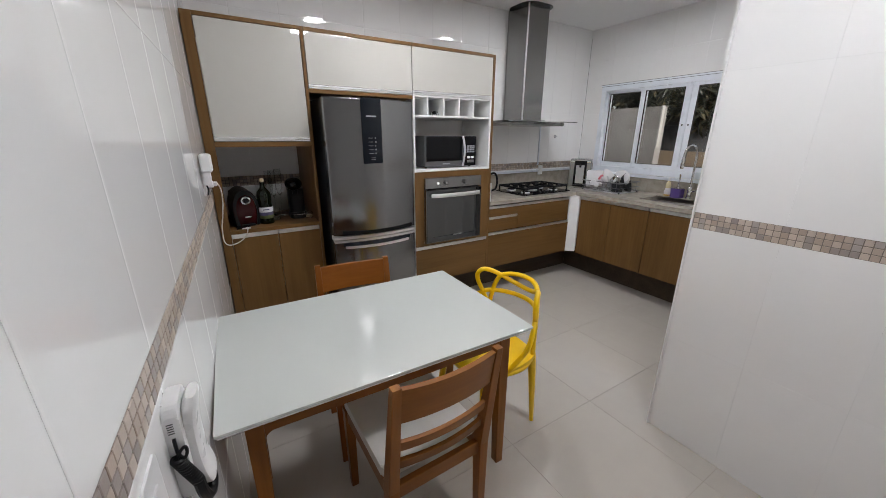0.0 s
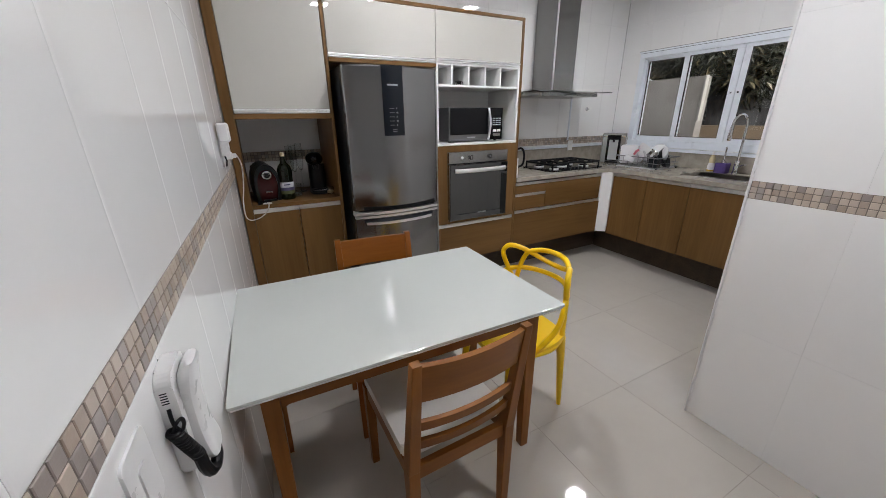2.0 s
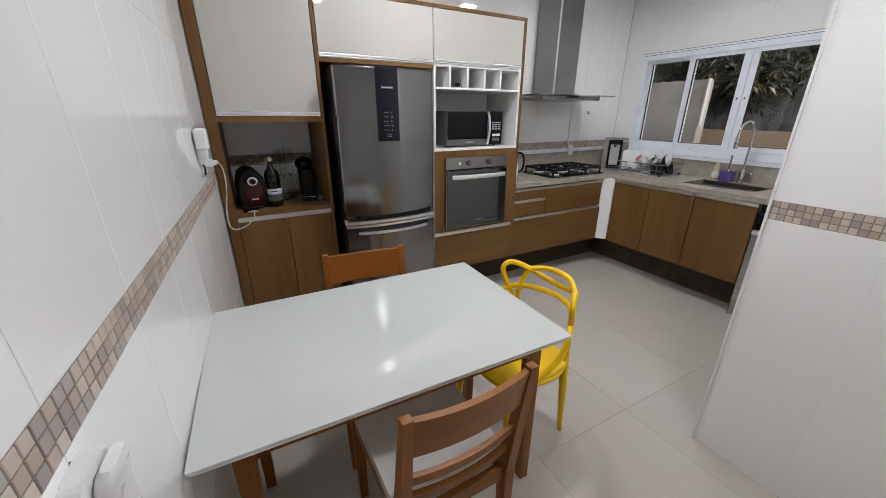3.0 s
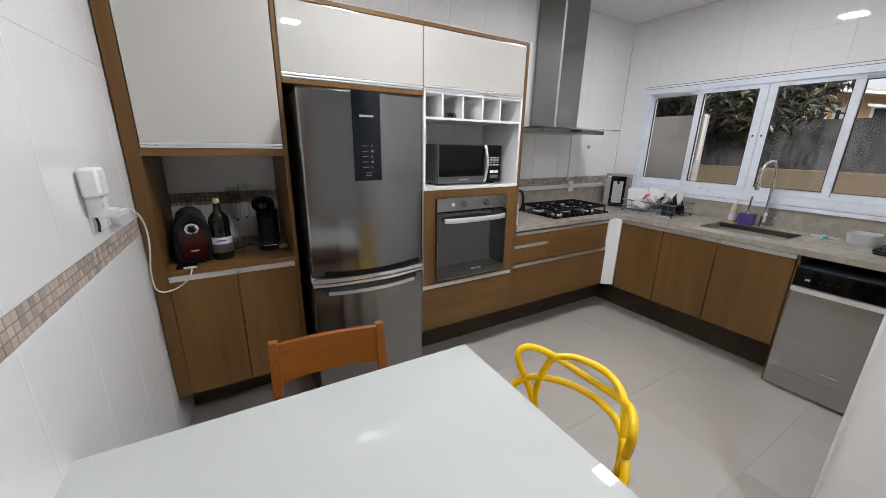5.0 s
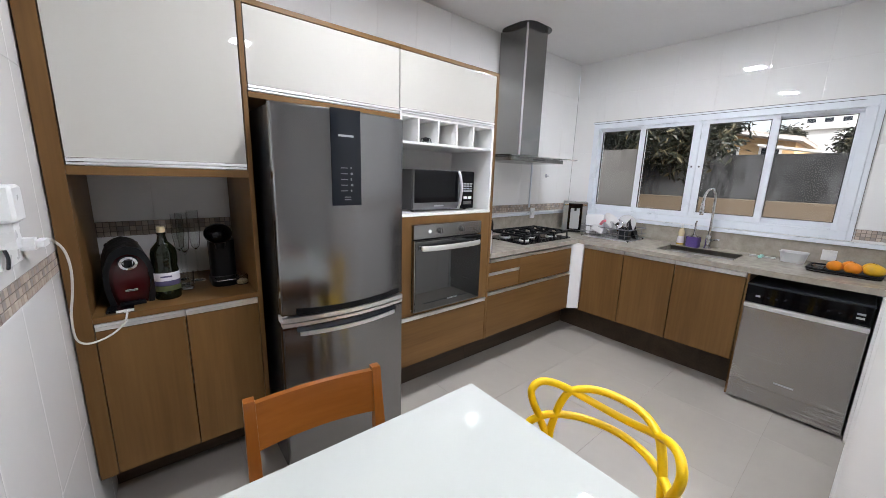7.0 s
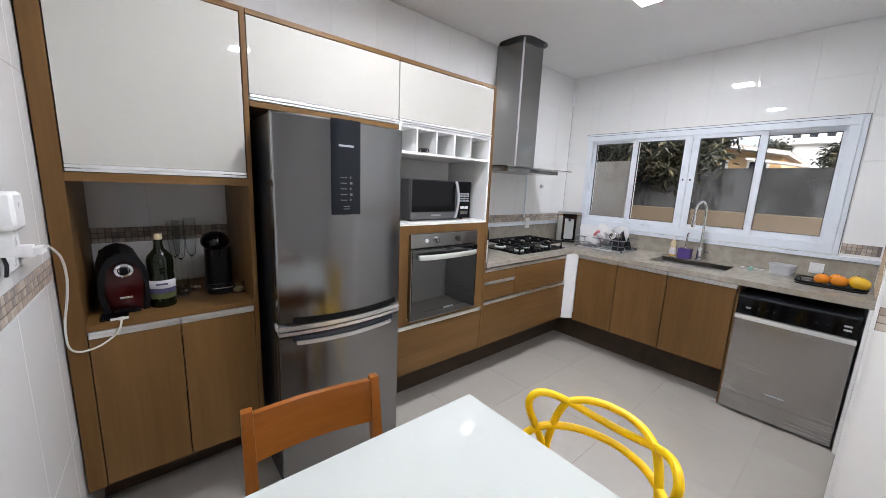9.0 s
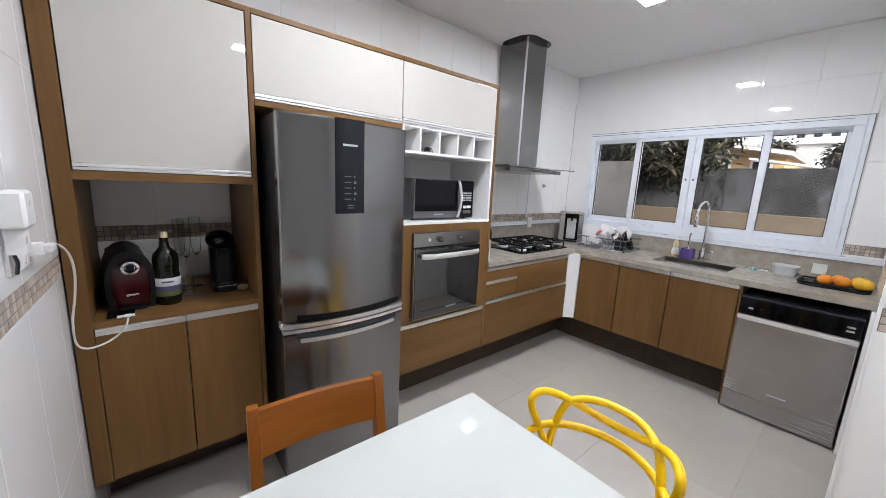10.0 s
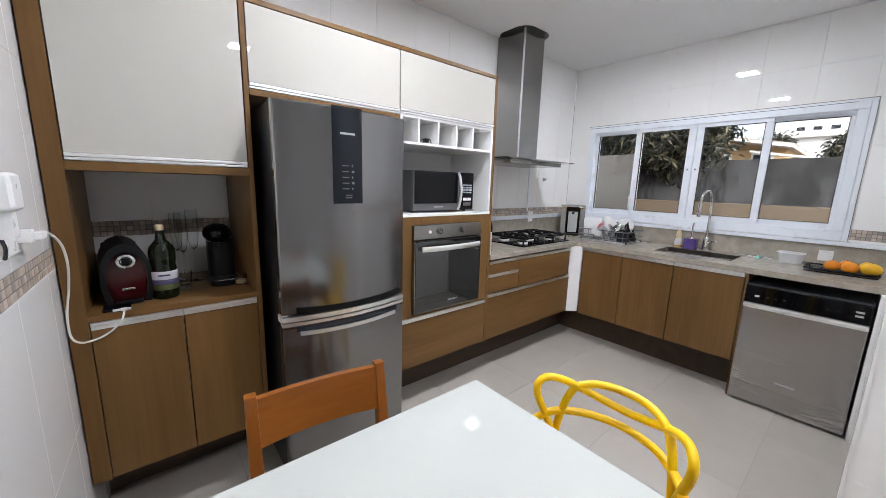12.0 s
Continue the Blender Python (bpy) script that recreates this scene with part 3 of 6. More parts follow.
dw = part("drawer_front", box(1.402, 2.190, FY - 0.002, FY + 0.018, 0.288, 0.606, 0.002), OAK_H, tower)
strip(1.402, 2.190, 0.608, 0.636, dw)
part("bottom_panel", box(1.416, 2.192, FY + 0.02, BY, 0.285, 0.303, 0.002), OAK_H, tower)

# drawers below the cooktop
drawers = thing("drawer_unit", (2.80, FY, KICK_Z), "oak-laminate drawer unit with aluminium grips under the cooktop", "cabinet")
part("body", box(2.216, 3.395, FY + 0.02, BY, 0.285, 0.92, 0.002), OAK, drawers)
for a, b, c, d in ((2.218, 2.590, 0.824, 0.902), (2.218, 2.590, 0.672, 0.796), (2.594, 3.372, 0.672, 0.902), (2.218, 3.392, 0.288, 0.634)):
    df = part("drawer_front", box(a, b, FY - 0.002, FY + 0.018, c, d, 0.002), OAK_H, drawers)
    strip(a, b, d + 0.002, d + 0.027, df)
part("corner_filler", prism([(3.392, FY), (3.468, 2.775), (3.480, 2.775), (3.480, FY + 0.02), (3.392, FY + 0.02)], 0.285, 0.945, 0.001), WHITE_MDF, drawers, "white corner filler")

# sink run
SX = 3.48
for k, (y0, y1) in enumerate(((2.393, 2.770), (1.985, 2.390), (1.530, 1.982))):
    sc = thing("sink_cabinet", (SX, (y0 + y1) / 2, KICK_Z), "oak-laminate base cabinet with one door under the granite worktop", "cabinet", "cabinets of the sink run")
    part("body", box(SX + 0.02, 4.18, y0, y1, 0.268, 0.76, 0.002), OAK, sc)
    sd = part("door", box(SX - 0.002, SX + 0.018, y0 + 0.002, y1 - 0.002, 0.270, 0.905, 0.002), OAK, sc)
    strip_y(y0 + 0.002, y1 - 0.002, 0.908, 0.938, SX, sd)
single("end_panel", box(SX + 0.004, 4.18, 1.512, 1.527, 0.0, 0.94, 0.002), OAK, "oak end panel beside the dishwasher", "panel")
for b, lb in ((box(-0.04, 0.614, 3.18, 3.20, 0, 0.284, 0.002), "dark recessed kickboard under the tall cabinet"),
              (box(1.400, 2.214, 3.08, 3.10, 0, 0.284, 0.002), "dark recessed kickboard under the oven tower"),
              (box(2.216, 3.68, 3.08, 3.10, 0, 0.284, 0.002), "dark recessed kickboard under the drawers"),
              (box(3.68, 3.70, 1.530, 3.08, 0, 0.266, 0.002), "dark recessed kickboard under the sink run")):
    single("kickboard", b, SHADED_OAK, lb, "kickboard", kind="structure")

# ---------- worktop ----------
top = thing("worktop", (3.4, 3.1, 0.945), "L-shaped beige granite worktop with upstand and sink cut-out", "worktop")
T0, T1 = 0.944, 0.984
part("slab", box(2.216, 3.46, 2.83, 3.428, T0, T1, 0.004), GRANITE, top)
sl = bmesh.new()
SKX0, SKX1, SKY0, SKY1 = 3.64, 4.00, 1.66, 2.20
for a, b, c, d in ((3.46, SKX0, 0.895, 3.428), (SKX1, 4.20, 0.895, 3.428), (SKX0, SKX1, 0.895, SKY0), (SKX0, SKX1, SKY1, 3.428)):
    box(a, b, c, d, T0, T1, bm=sl)
bmesh.ops.remove_doubles(sl, verts=sl.verts, dist=1e-5)
part("slab", sl, GRANITE, top)
part("upstand", box(2.216, 4.18, 3.408, 3.428, T1, 1.165, 0.002), GRANITE, top)
part("upstand", box(4.182, 4.202, 0.895, 3.408, T1, 1.133, 0.002), GRANITE, top)
plain("trim", box(2.216, 4.16, 3.395, 3.430, 1.168, 1.196, 0.004), WHITE_PVC, "white ledge above the granite upstand", "ledge")
plain("trim", box(2.2165, 2.222, 2.84, 3.40, T1, 1.16, 0.002), WHITE_MDF, "white side panel beside the cooktop", "panel")

# sink and tap
sink = thing("sink", ((SKX0 + SKX1) / 2, (SKY0 + SKY1) / 2, 0.78), "undermounted stainless steel kitchen sink", "sink")
sb = bmesh.new()
ring = [rounded(SKX0 - 0.01, SKX1 + 0.01, SKY0 - 0.01, SKY1 + 0.01, 0.06), rounded(SKX0, SKX1, SKY0, SKY1, 0.06), rounded(SKX0 + 0.015, SKX1 - 0.015, SKY0 + 0.015, SKY1 - 0.015, 0.05)]
zz = (0.943, 0.943, 0.785)
vs = [[sb.verts.new((x, y, z)) for x, y in o] for o, z in zip(ring, zz)]
for a, b in zip(vs, vs[1:]):
    for k in range(len(a)):
        sb.faces.new((a[k], a[(k + 1) % len(a)], b[(k + 1) % len(a)], b[k]))
sb.faces.new(vs[-1])
part("basin", sb, SINK_STEEL, sink)
part("drain", lathe([(0, 0.006), (0.03, 0.006), (0.042, 0.002), (0.045, 0)], (3.82, 1.93, 0.786)), CHROME, sink, "chrome drain")
tap = thing("tap", (4.07, 1.935, T1), "chrome gooseneck kitchen tap with pull-down spout", "tap")
part("base", lathe([(0, 0), (0.028, 0), (0.028, 0.012), (0.022, 0.02), (0.022, 0.11), (0.018, 0.12), (0, 0.12)], (4.07, 1.935, T1)), CHROME, tap)
part("neck", tube([(4.07, 1.935, T1 + 0.1), (4.07, 1.935, 1.30), (4.07, 1.937, 1.42), (4.04, 1.945, 1.495), (3.98, 1.96, 1.51), (3.93, 1.975, 1.47), (3.915, 1.98, 1.40)], 0.0105, 12), CHROME, tap)
part("spout", lathe([(0, 0), (0.015, 0), (0.018, 0.02), (0.014, 0.10), (0.011, 0.12), (0, 0.12)], (3.915, 1.98, 1.29)), CHROME, tap)
part("lever", tube([(4.07, 1.91, 1.06), (4.05, 1.875, 1.075), (4.02, 1.85, 1.08)], 0.008, 10), CHROME, tap)

# ---------- refrigerator ----------
fridge = thing("refrigerator", (0.96, 2.98, 0), "stainless steel two-door refrigerator with freezer drawer below", "refrigerator")
FX0, FX1 = 0.643, 1.288


def bowed(x0, x1, z0, z1, edge, mid, back, n=12, bev=0.008):
    o = [(x1, back), (x0, back)]
    for k in range(n + 1):
        u = k / n
        o.append((x0 + (x1 - x0) * u, edge - (edge - mid) * (1 - (2 * u - 1) ** 2)))
    t = prism(o, z0, z1)
    hard = [e for e in t.edges if e.is_boundary or e.calc_face_angle(0) > 0.6]
    bmesh.ops.bevel(t, geom=hard, offset=bev, segments=2, profile=0.7, affect="EDGES")
    return t


part("body", box(FX0 + 0.004, FX1 - 0.004, 2.69, 3.36, 0.06, 1.828, 0.004), DARK_GREY, fridge, "dark grey cabinet sides")
part("plinth", box(FX0 + 0.03, FX1 - 0.03, 2.80, 3.30, 0.0, 0.09, 0.004), BLACK, fridge, "black plinth")
ud = part("upper_door", bowed(FX0, FX1, 0.905, 1.832, 2.645, 2.605, 2.688), STEEL, fridge)
ld = part("freezer_door", bowed(FX0, FX1, 0.10, 0.845, 2.645, 2.605, 2.688), STEEL, fridge)


def bow_y(x, edge=2.645, mid=2.605):
    u = (x - FX0) / (FX1 - FX0)
    return edge - (edge - mid) * (1 - (2 * u - 1) ** 2)


def bow_strip(x0, x1, z0, z1, out0, out1, sag=0.0, n=14):
    """A strip that follows the bowed front; sag: how far its ends rise over its middle."""
    b = bmesh.new()
    rows = []
    for k in range(n + 1):
        u = k / n
        x = x0 + (x1 - x0) * u
        dz = sag * (2 * u - 1) ** 2
        y = bow_y(x)
        rows.append([b.verts.new((x, y - out0, z0 + dz)), b.verts.new((x, y - out0, z1 + dz)), b.verts.new((x, y - out1, z1 + dz)), b.verts.new((x, y - out1, z0 + dz))])
    for a, c in zip(rows, rows[1:]):
        for k in range(4):
            b.faces.new((a[k], a[(k + 1) % 4], c[(k + 1) % 4], c[k]))
    b.faces.new(rows[0][::-1])
    b.faces.new(rows[-1])
    return b


part("trim_band", bow_strip(FX0 + 0.002, FX1 - 0.002, 0.873, 0.894, -0.03, 0.007), BRIGHT_TRIM, fridge, "pale metal trim between the doors")
part("trim_band", bow_strip(FX0 + 0.002, FX1 - 0.002, 0.850, 0.866, -0.03, 0.005), BRIGHT_TRIM, fridge, "pale metal trim between the doors")
part("grip_recess", bow_strip(FX0 + 0.06, FX1 - 0.03, 0.897, 0.925, 0.0005, 0.003, 0.012), BLACK, ud, "dark grip recess")
part("handle", bow_strip(FX0 + 0.07, FX1 - 0.07, 0.800, 0.818, 0.010, 0.020, 0.006), BRIGHT_TRIM, ld, "curved metal handle")
part("handle_recess", bow_strip(FX0 + 0.06, FX1 - 0.05, 0.818, 0.843, 0.0005, 0.002, 0.002), DARK_GREY, ld)
part("hinge_cover", box(FX0 - 0.002, FX0 + 0.03, 2.66, 2.70, 0.868, 0.90, 0.004), WHITE_PLASTIC, fridge, "small pale hinge cover")
pan = part("control_panel", bow_strip(0.884, 1.026, 1.405, 1.834, 0.0008, 0.004), CONTROL_BLACK, ud, "dark glossy control panel")
part("logo", bow_strip(0.918, 0.990, 1.714, 1.723, 0.0045, 0.0055), LENS_GREY, pan, "pale maker's mark as a bar")
for k in range(5):
    z = 1.575 - k * 0.026
    part("marking", bow_strip(0.925, 0.958, z, z + 0.0035, 0.0045, 0.005), FAINT_PRINT, pan, "small pale key marking")
    part("marking", bow_strip(0.972, 0.978 + 0.006 * (k % 2), z - 0.003, z + 0.007, 0.0045, 0.005), FAINT_PRINT, pan, "small pale key marking")
for z in (1.430, 1.442):
    part("marking", bow_strip(0.94, 0.972, z, z + 0.0035, 0.0045, 0.005), FAINT_PRINT, pan, "small pale key marking")

# ---------- built-in oven ----------
oven = thing("oven", (1.789, FY, 0.666), "built-in stainless electric oven with dark glass door", "oven")
part("body", box(1.505, 2.073, FY + 0.002, 3.30, 0.672, 1.238, 0.003), DARK_GREY, oven)
cp = part("control_panel", box(1.492, 2.086, FY - 0.022, FY + 0.0, 1.155, 1.246, 0.003), STEEL_H, oven, "stainless control panel")
od = part("door", box(1.492, 2.086, FY - 0.030, FY - 0.001, 0.668, 1.148, 0.004), STEEL_H, oven)
part("glass", box(1.500, 2.078, FY - 0.034, FY - 0.0305, 0.676, 1.142, 0.001), OVEN_GLASS, od, "dark mirror-like oven glass")
part("inner_frame", box(1.56, 2.02, FY - 0.0352, FY - 0.0342, 0.720, 0.724), DARK_GREY, od)
part("logo", box(1.775, 1.865, FY - 0.0352, FY - 0.0342, 0.716, 0.726), LENS_GREY, od, "pale maker's mark as a bar")
hb = bmesh.new()
hl = [(1.535, FY - 0.055, 1.098), (1.62, FY - 0.075, 1.098), (1.79, FY - 0.082, 1.098), (1.96, FY - 0.075, 1.098), (2.045, FY - 0.055, 1.098)]
tube(hl, 0.007, 10, bm=hb, flat=2.6)
part("handle", hb, ALU, od, "broad metal handle")
for hx in (1.555, 2.025):
    part("handle_mount", box(hx - 0.012, hx + 0.012, FY - 0.066, FY - 0.0345, 1.088, 1.108, 0.003), ALU, od)


def knob(x, z, r, parent, y=FY - 0.022):
    b = lathe([(0, 0.026), (r * 0.82, 0.026), (r * 0.9, 0.02), (r, 0.004), (r * 1.05, 0), (0, 0)], (0, 0, 0), 20)
    b.transform(Matrix.Translation((x, y, z)) @ Matrix.Rotation(radians(90), 4, "X"))
    kn = part("knob", b, STEEL_H, parent, "turned metal knob")
    part("pointer", box(x - 0.004, x + 0.004, y - 0.032, y - 0.024, z - r * 0.8, z + r * 0.8, 0.002), STEEL_H, kn)


knob(1.705, 1.20, 0.019, cp)
knob(1.898, 1.20, 0.019, cp)
pl = lathe([(0, 0.004), (0.012, 0.004), (0.013, 0)], (0, 0, 0), 16)
pl.transform(Matrix.Translation((1.618, FY - 0.0215, 1.20)) @ Matrix.Rotation(radians(90), 4, "X"))
part("pilot_lamp", pl, WHITE_PLASTIC, cp, "small white pilot lamp")
for z in (1.125,):
    part("vent_gap", box(1.50, 2.08, FY - 0.0345, FY - 0.032, 1.143, 1.147), BLACK, od)

# ---------- microwave in its niche ----------
MY = 2.925
mw = thing("microwave", (1.80, 3.08, 1.318), "grey and black microwave oven standing in a white niche", "microwave")
part("body", box(1.545, 2.085, MY + 0.012, 3.265, 1.328, 1.592, 0.004), MW_CASE, mw, "grey metal casing")
for fx, fy in ((1.58, 2.98), (2.05, 2.98), (1.58, 3.22), (2.05, 3.22)):
    part("foot", lathe([(0, 0), (0.012, 0), (0.012, 0.011), (0, 0.011)], (fx, fy, 1.3175), 12), BLACK, mw)
md = part("door", box(1.548, 1.955, MY - 0.004, MY + 0.011, 1.330, 1.590, 0.003), MW_CASE, mw, "grey door frame")
part("door_glass", box(1.556, 1.930, MY - 0.007, MY - 0.0045, 1.378, 1.587, 0.001), BLACK_GLOSS, md, "black glass window")
part("logo", box(1.72, 1.80, MY - 0.0056, MY - 0.0043, 1.350, 1.360), LENS_GREY, md, "pale maker's mark as a bar")
part("handle", tube([(1.935, MY - 0.006, 1.335), (1.932, MY - 0.026, 1.37), (1.936, MY - 0.036, 1.46), (1.932, MY - 0.026, 1.55), (1.932, MY - 0.006, 1.585)], 0.009, 12), BRIGHT_TRIM, md, "curved silver handle")
mp_ = part("control_panel", box(1.958, 2.083, MY - 0.004, MY + 0.011, 1.330, 1.590, 0.003), BLACK_GLOSS, mw, "black control panel")
for r in range(4):
    for c in range(3):
        part("key", box(1.978 + c * 0.031, 2.003 + c * 0.031, MY - 0.0062, MY - 0.0045, 1.448 + r * 0.017, 1.458 + r * 0.017, 0.001), LENS_GREY, mp_, "small grey key")
for c in range(2):
    part("key", box(1.985 + c * 0.042, 2.020 + c * 0.042, MY - 0.0062, MY - 0.0045, 1.395, 1.415, 0.002), WHITE_PLASTIC, mp_, "pale key")
part("key", box(1.985, 2.06, MY - 0.0062, MY - 0.0045, 1.358, 1.382, 0.002), STEEL_H, mp_, "broad door key")

# small dark ornament in a pigeonhole
orn = thing("ornament", (1.625, 2.90, 1.754), "small black spider-shaped ornament on the shelf", "ornament")
ob_ = bmesh.new()
bmesh.ops.create_uvsphere(ob_, u_segments=14, v_segments=8, radius=0.018, matrix=Matrix.Translation((1.625, 2.90, 1.776)) @ Matrix.Diagonal((1.2, 1, 0.8, 1)))
part("body", ob_, BLACK, orn)
for k in range(6):
    a = radians(30 + 60 * k)
    part("leg", tube([(1.625 + 0.012 * math.cos(a), 2.90 + 0.012 * math.sin(a), 1.78), (1.625 + 0.026 * math.cos(a), 2.90 + 0.026 * math.sin(a), 1.782), (1.625 + 0.034 * math.cos(a), 2.90 + 0.034 * math.sin(a), 1.757)], 0.003, 6), BLACK, orn)

# ---------- cooker hood ----------
hood = thing("cooker_hood", (2.97, 3.28, 1.70), "stainless steel chimney cooker hood with flat glass canopy", "cooker hood")
part("chimney", box(2.83, 3.11, 3.13, 3.432, 1.755, CEIL - 0.005, 0.003), HOOD_STEEL, hood)
# Corner seam made wide and bright to carry the edge's highlight.
part("seam_highlight", box(2.824, 2.836, 3.124, 3.136, 1.755, CEIL - 0.005, 0.001), BRIGHT_TRIM, hood, "bright strip for the highlight on the corner seam")
part("canopy_body", box(2.60, 3.36, 3.02, 3.432, 1.698, 1.732, 0.004), HOOD_STEEL, hood)
part("canopy_top", box(2.80, 3.14, 3.10, 3.432, 1.743, 1.757, 0.004), STEEL_H, hood)
part("glass", prism(rounded(2.48, 3.50, 2.94, 3.432, 0.03), 1.7335, 1.7415, 0.001), CLEAR, hood, "clear glass canopy")
part("key_pad", box(2.90, 3.06, 3.0165, 3.0205, 1.714, 1.725, 0.001), BLACK, hood, "black key pad")
# Flat dark disc stands in for the ceiling's shade about the chimney.
part("ceiling_shade", prism(rounded(2.775, 3.165, 3.07, 3.432, 0.12, 8), CEIL - 0.006, CEIL - 0.0005), DARK_GREY, hood, "dark disc for the shade round the chimney top")
kb = bmesh.new()
bmesh.ops.create_uvsphere(kb, u_segments=12, v_segments=8, radius=0.014, matrix=Matrix.Translation((3.118, 3.30, 1.93)))
part("knob", kb, CHROME, hood)

# ---------- cooktop ----------
hob = thing("cooktop", (3.08, 3.15, T1), "black glass gas cooktop with iron pan supports", "cooktop")
part("glass", prism(rounded(2.72, 3.46, 2.915, 3.375, 0.015), T1 + 0.0005, T1 + 0.011, 0.002), HOB_GLASS, hob)
HZ = T1 + 0.011
for bx, by, r in ((2.86, 3.26, 0.045), (2.86, 3.03, 0.038), (3.09, 3.17, 0.062), (3.31, 3.26, 0.038), (3.31, 3.05, 0.045)):
    bu = part("burner", lathe([(0, 0.012), (r * 1.2, 0.010), (r * 1.25, 0.0), (0, 0)], (bx, by, HZ), 24), ALU, hob, "pale burner ring")
    part("burner_cap", lathe([(0, 0.026), (r * 0.8, 0.026), (r * 0.9, 0.022), (r * 0.9, 0.012), (0, 0.012)], (bx, by, HZ), 24), BLACK_IRON, bu)
for cx0, cx1 in ((2.755, 2.965), (2.975, 3.205), (3.215, 3.425)):
    g = bmesh.new()
    y0, y1, zt = 2.945, 3.345, HZ + 0.056
    tube([(cx0, y0, HZ), (cx0, y0, zt), (cx0, y1, zt), (cx0, y1, HZ)], 0.0108, 6, bm=g, smooth_steps=0)
    tube([(cx1, y0, HZ), (cx1, y0, zt), (cx1, y1, zt), (cx1, y1, HZ)], 0.0108, 6, bm=g, smooth_steps=0)
    for yy in ((y0, y1) if cx0 != 2.975 else (3.0, y1)):
        tube([(cx0, yy, zt), (cx1, yy, zt)], 0.0108, 6, bm=g, smooth_steps=0)
    for yy in ((3.03, 3.26) if cx0 != 2.975 else (3.17,)):
        tube([(cx0, yy, zt), (cx0 + 0.07, yy, zt + 0.004)], 0.0100, 6, bm=g, smooth_steps=0)
        tube([(cx1, yy, zt), (cx1 - 0.07, yy, zt + 0.004)], 0.0100, 6, bm=g, smooth_steps=0)
        m = (cx0 + cx1) / 2
        for s in (-1, 1):
            tube([(m, yy + s * 0.10, zt), (m, yy + s * 0.03, zt + 0.004)], 0.0100, 6, bm=g, smooth_steps=0)
    part("pan_support", g, BLACK_IRON, hob)
for k in range(5):
    part("control_knob", lathe([(0, 0.02), (0.014, 0.02), (0.016, 0.0), (0, 0)], (2.98 + 0.055 * k, 2.938, HZ), 16), BLACK, hob)

# ---------- dishwasher ----------
dish = thing("dishwasher", (3.44, 1.21, 0), "stainless steel freestanding dishwasher with black control strip", "dishwasher")
DX = 3.435
part("body", box(DX + 0.03, 4.10, 0.925, 1.508, 0.05, 0.862, 0.003), DARK_GREY, dish)
dd = part("door", box(DX, DX + 0.03, 0.925, 1.508, 0.158, 0.715, 0.006), STEEL_Y, dish)
part("handle", box(DX - 0.018, DX + 0.02, 0.925, 1.508, 0.716, 0.748, 0.008), ALU_Y, dd, "long moulded metal handle")
dp = part("control_strip", box(DX - 0.004, DX + 0.03, 0.925, 1.508, 0.750, 0.872, 0.006), BLACK_GLOSS, dish, "black control strip")
part("top", box(DX - 0.01, 4.10, 0.923, 1.510, 0.873, 0.886, 0.004), DARK_GREY, dish, "dark metal top")
part("kick_plate", box(DX + 0.012, DX + 0.035, 0.925, 1.508, 0.018, 0.154, 0.003), STEEL_Y, dish)
for fy in (0.96, 1.47):
    part("foot", lathe([(0, 0), (0.018, 0), (0.018, 0.05), (0, 0.05)], (DX + 0.08, fy, 0.0), 12), BLACK, dish)
part("logo", box(DX - 0.001, DX + 0.0005, 1.17, 1.27, 0.215, 0.226), LENS_GREY, dd, "small maker's mark as a bar")
part("key", box(DX - 0.006, DX - 0.003, 1.43, 1.455, 0.795, 0.808, 0.001), LENS_GREY, dp, "pale key")
for kz in (0.79, 0.815):
    part("key", box(DX - 0.006, DX - 0.003, 0.955, 0.99, kz, kz + 0.012, 0.001), LENS_GREY, dp, "pale key")
for ky in (1.05, 1.10, 1.30, 1.34, 1.38):
    part("key", box(DX - 0.006, DX - 0.003, ky, ky + 0.012, 0.80, 0.808, 0.001), DARK_GREY, dp)
single("side_panel", box(3.42, 4.19, 0.892, 0.912, 0.0, 0.943, 0.002), WHITE_MDF, "white side panel beside the dishwasher", "panel")


# ---------- dining table ----------
TX0, TX1, TY0, TY1, TZ = -0.106, 1.042, 1.093, 1.850, 0.832
table = thing("dining_table", (TX0, TY0, 0), "honey-stained wooden dining table with white glass top", "table")
part("glass_top", prism(rounded(TX0, TX1, TY0, TY1, 0.006, 3), TZ - 0.010, TZ, 0.0015), TABLE_GLASS, table, "white painted glass top")
part("under_top", box(TX0 + 0.006, TX1 - 0.006, TY0 + 0.006, TY1 - 0.006, TZ - 0.020, TZ - 0.0105, 0.002), WHITE_MDF, table, "white board under the glass")
AZ0, AZ1 = TZ - 0.148, TZ - 0.0205
LX0, LX1, LY0, LY1 = -0.044, 1.026, 1.213, 1.735


def arched_rail(a, b, r):
    """A rail from a to b whose lower corners curve down into the legs, as an outline of (along, z)."""
    out = [(a, AZ1), (a, AZ0 - r)]
    out += [(a + r - r * math.cos(radians(15 * k)), AZ0 - r + r * math.sin(radians(15 * k))) for k in range(1, 7)]
    out += [(b - r + r * math.sin(radians(15 * k)), AZ0 - r + r * math.cos(radians(15 * k))) for k in range(0, 7)]
    return out + [(b, AZ1)]


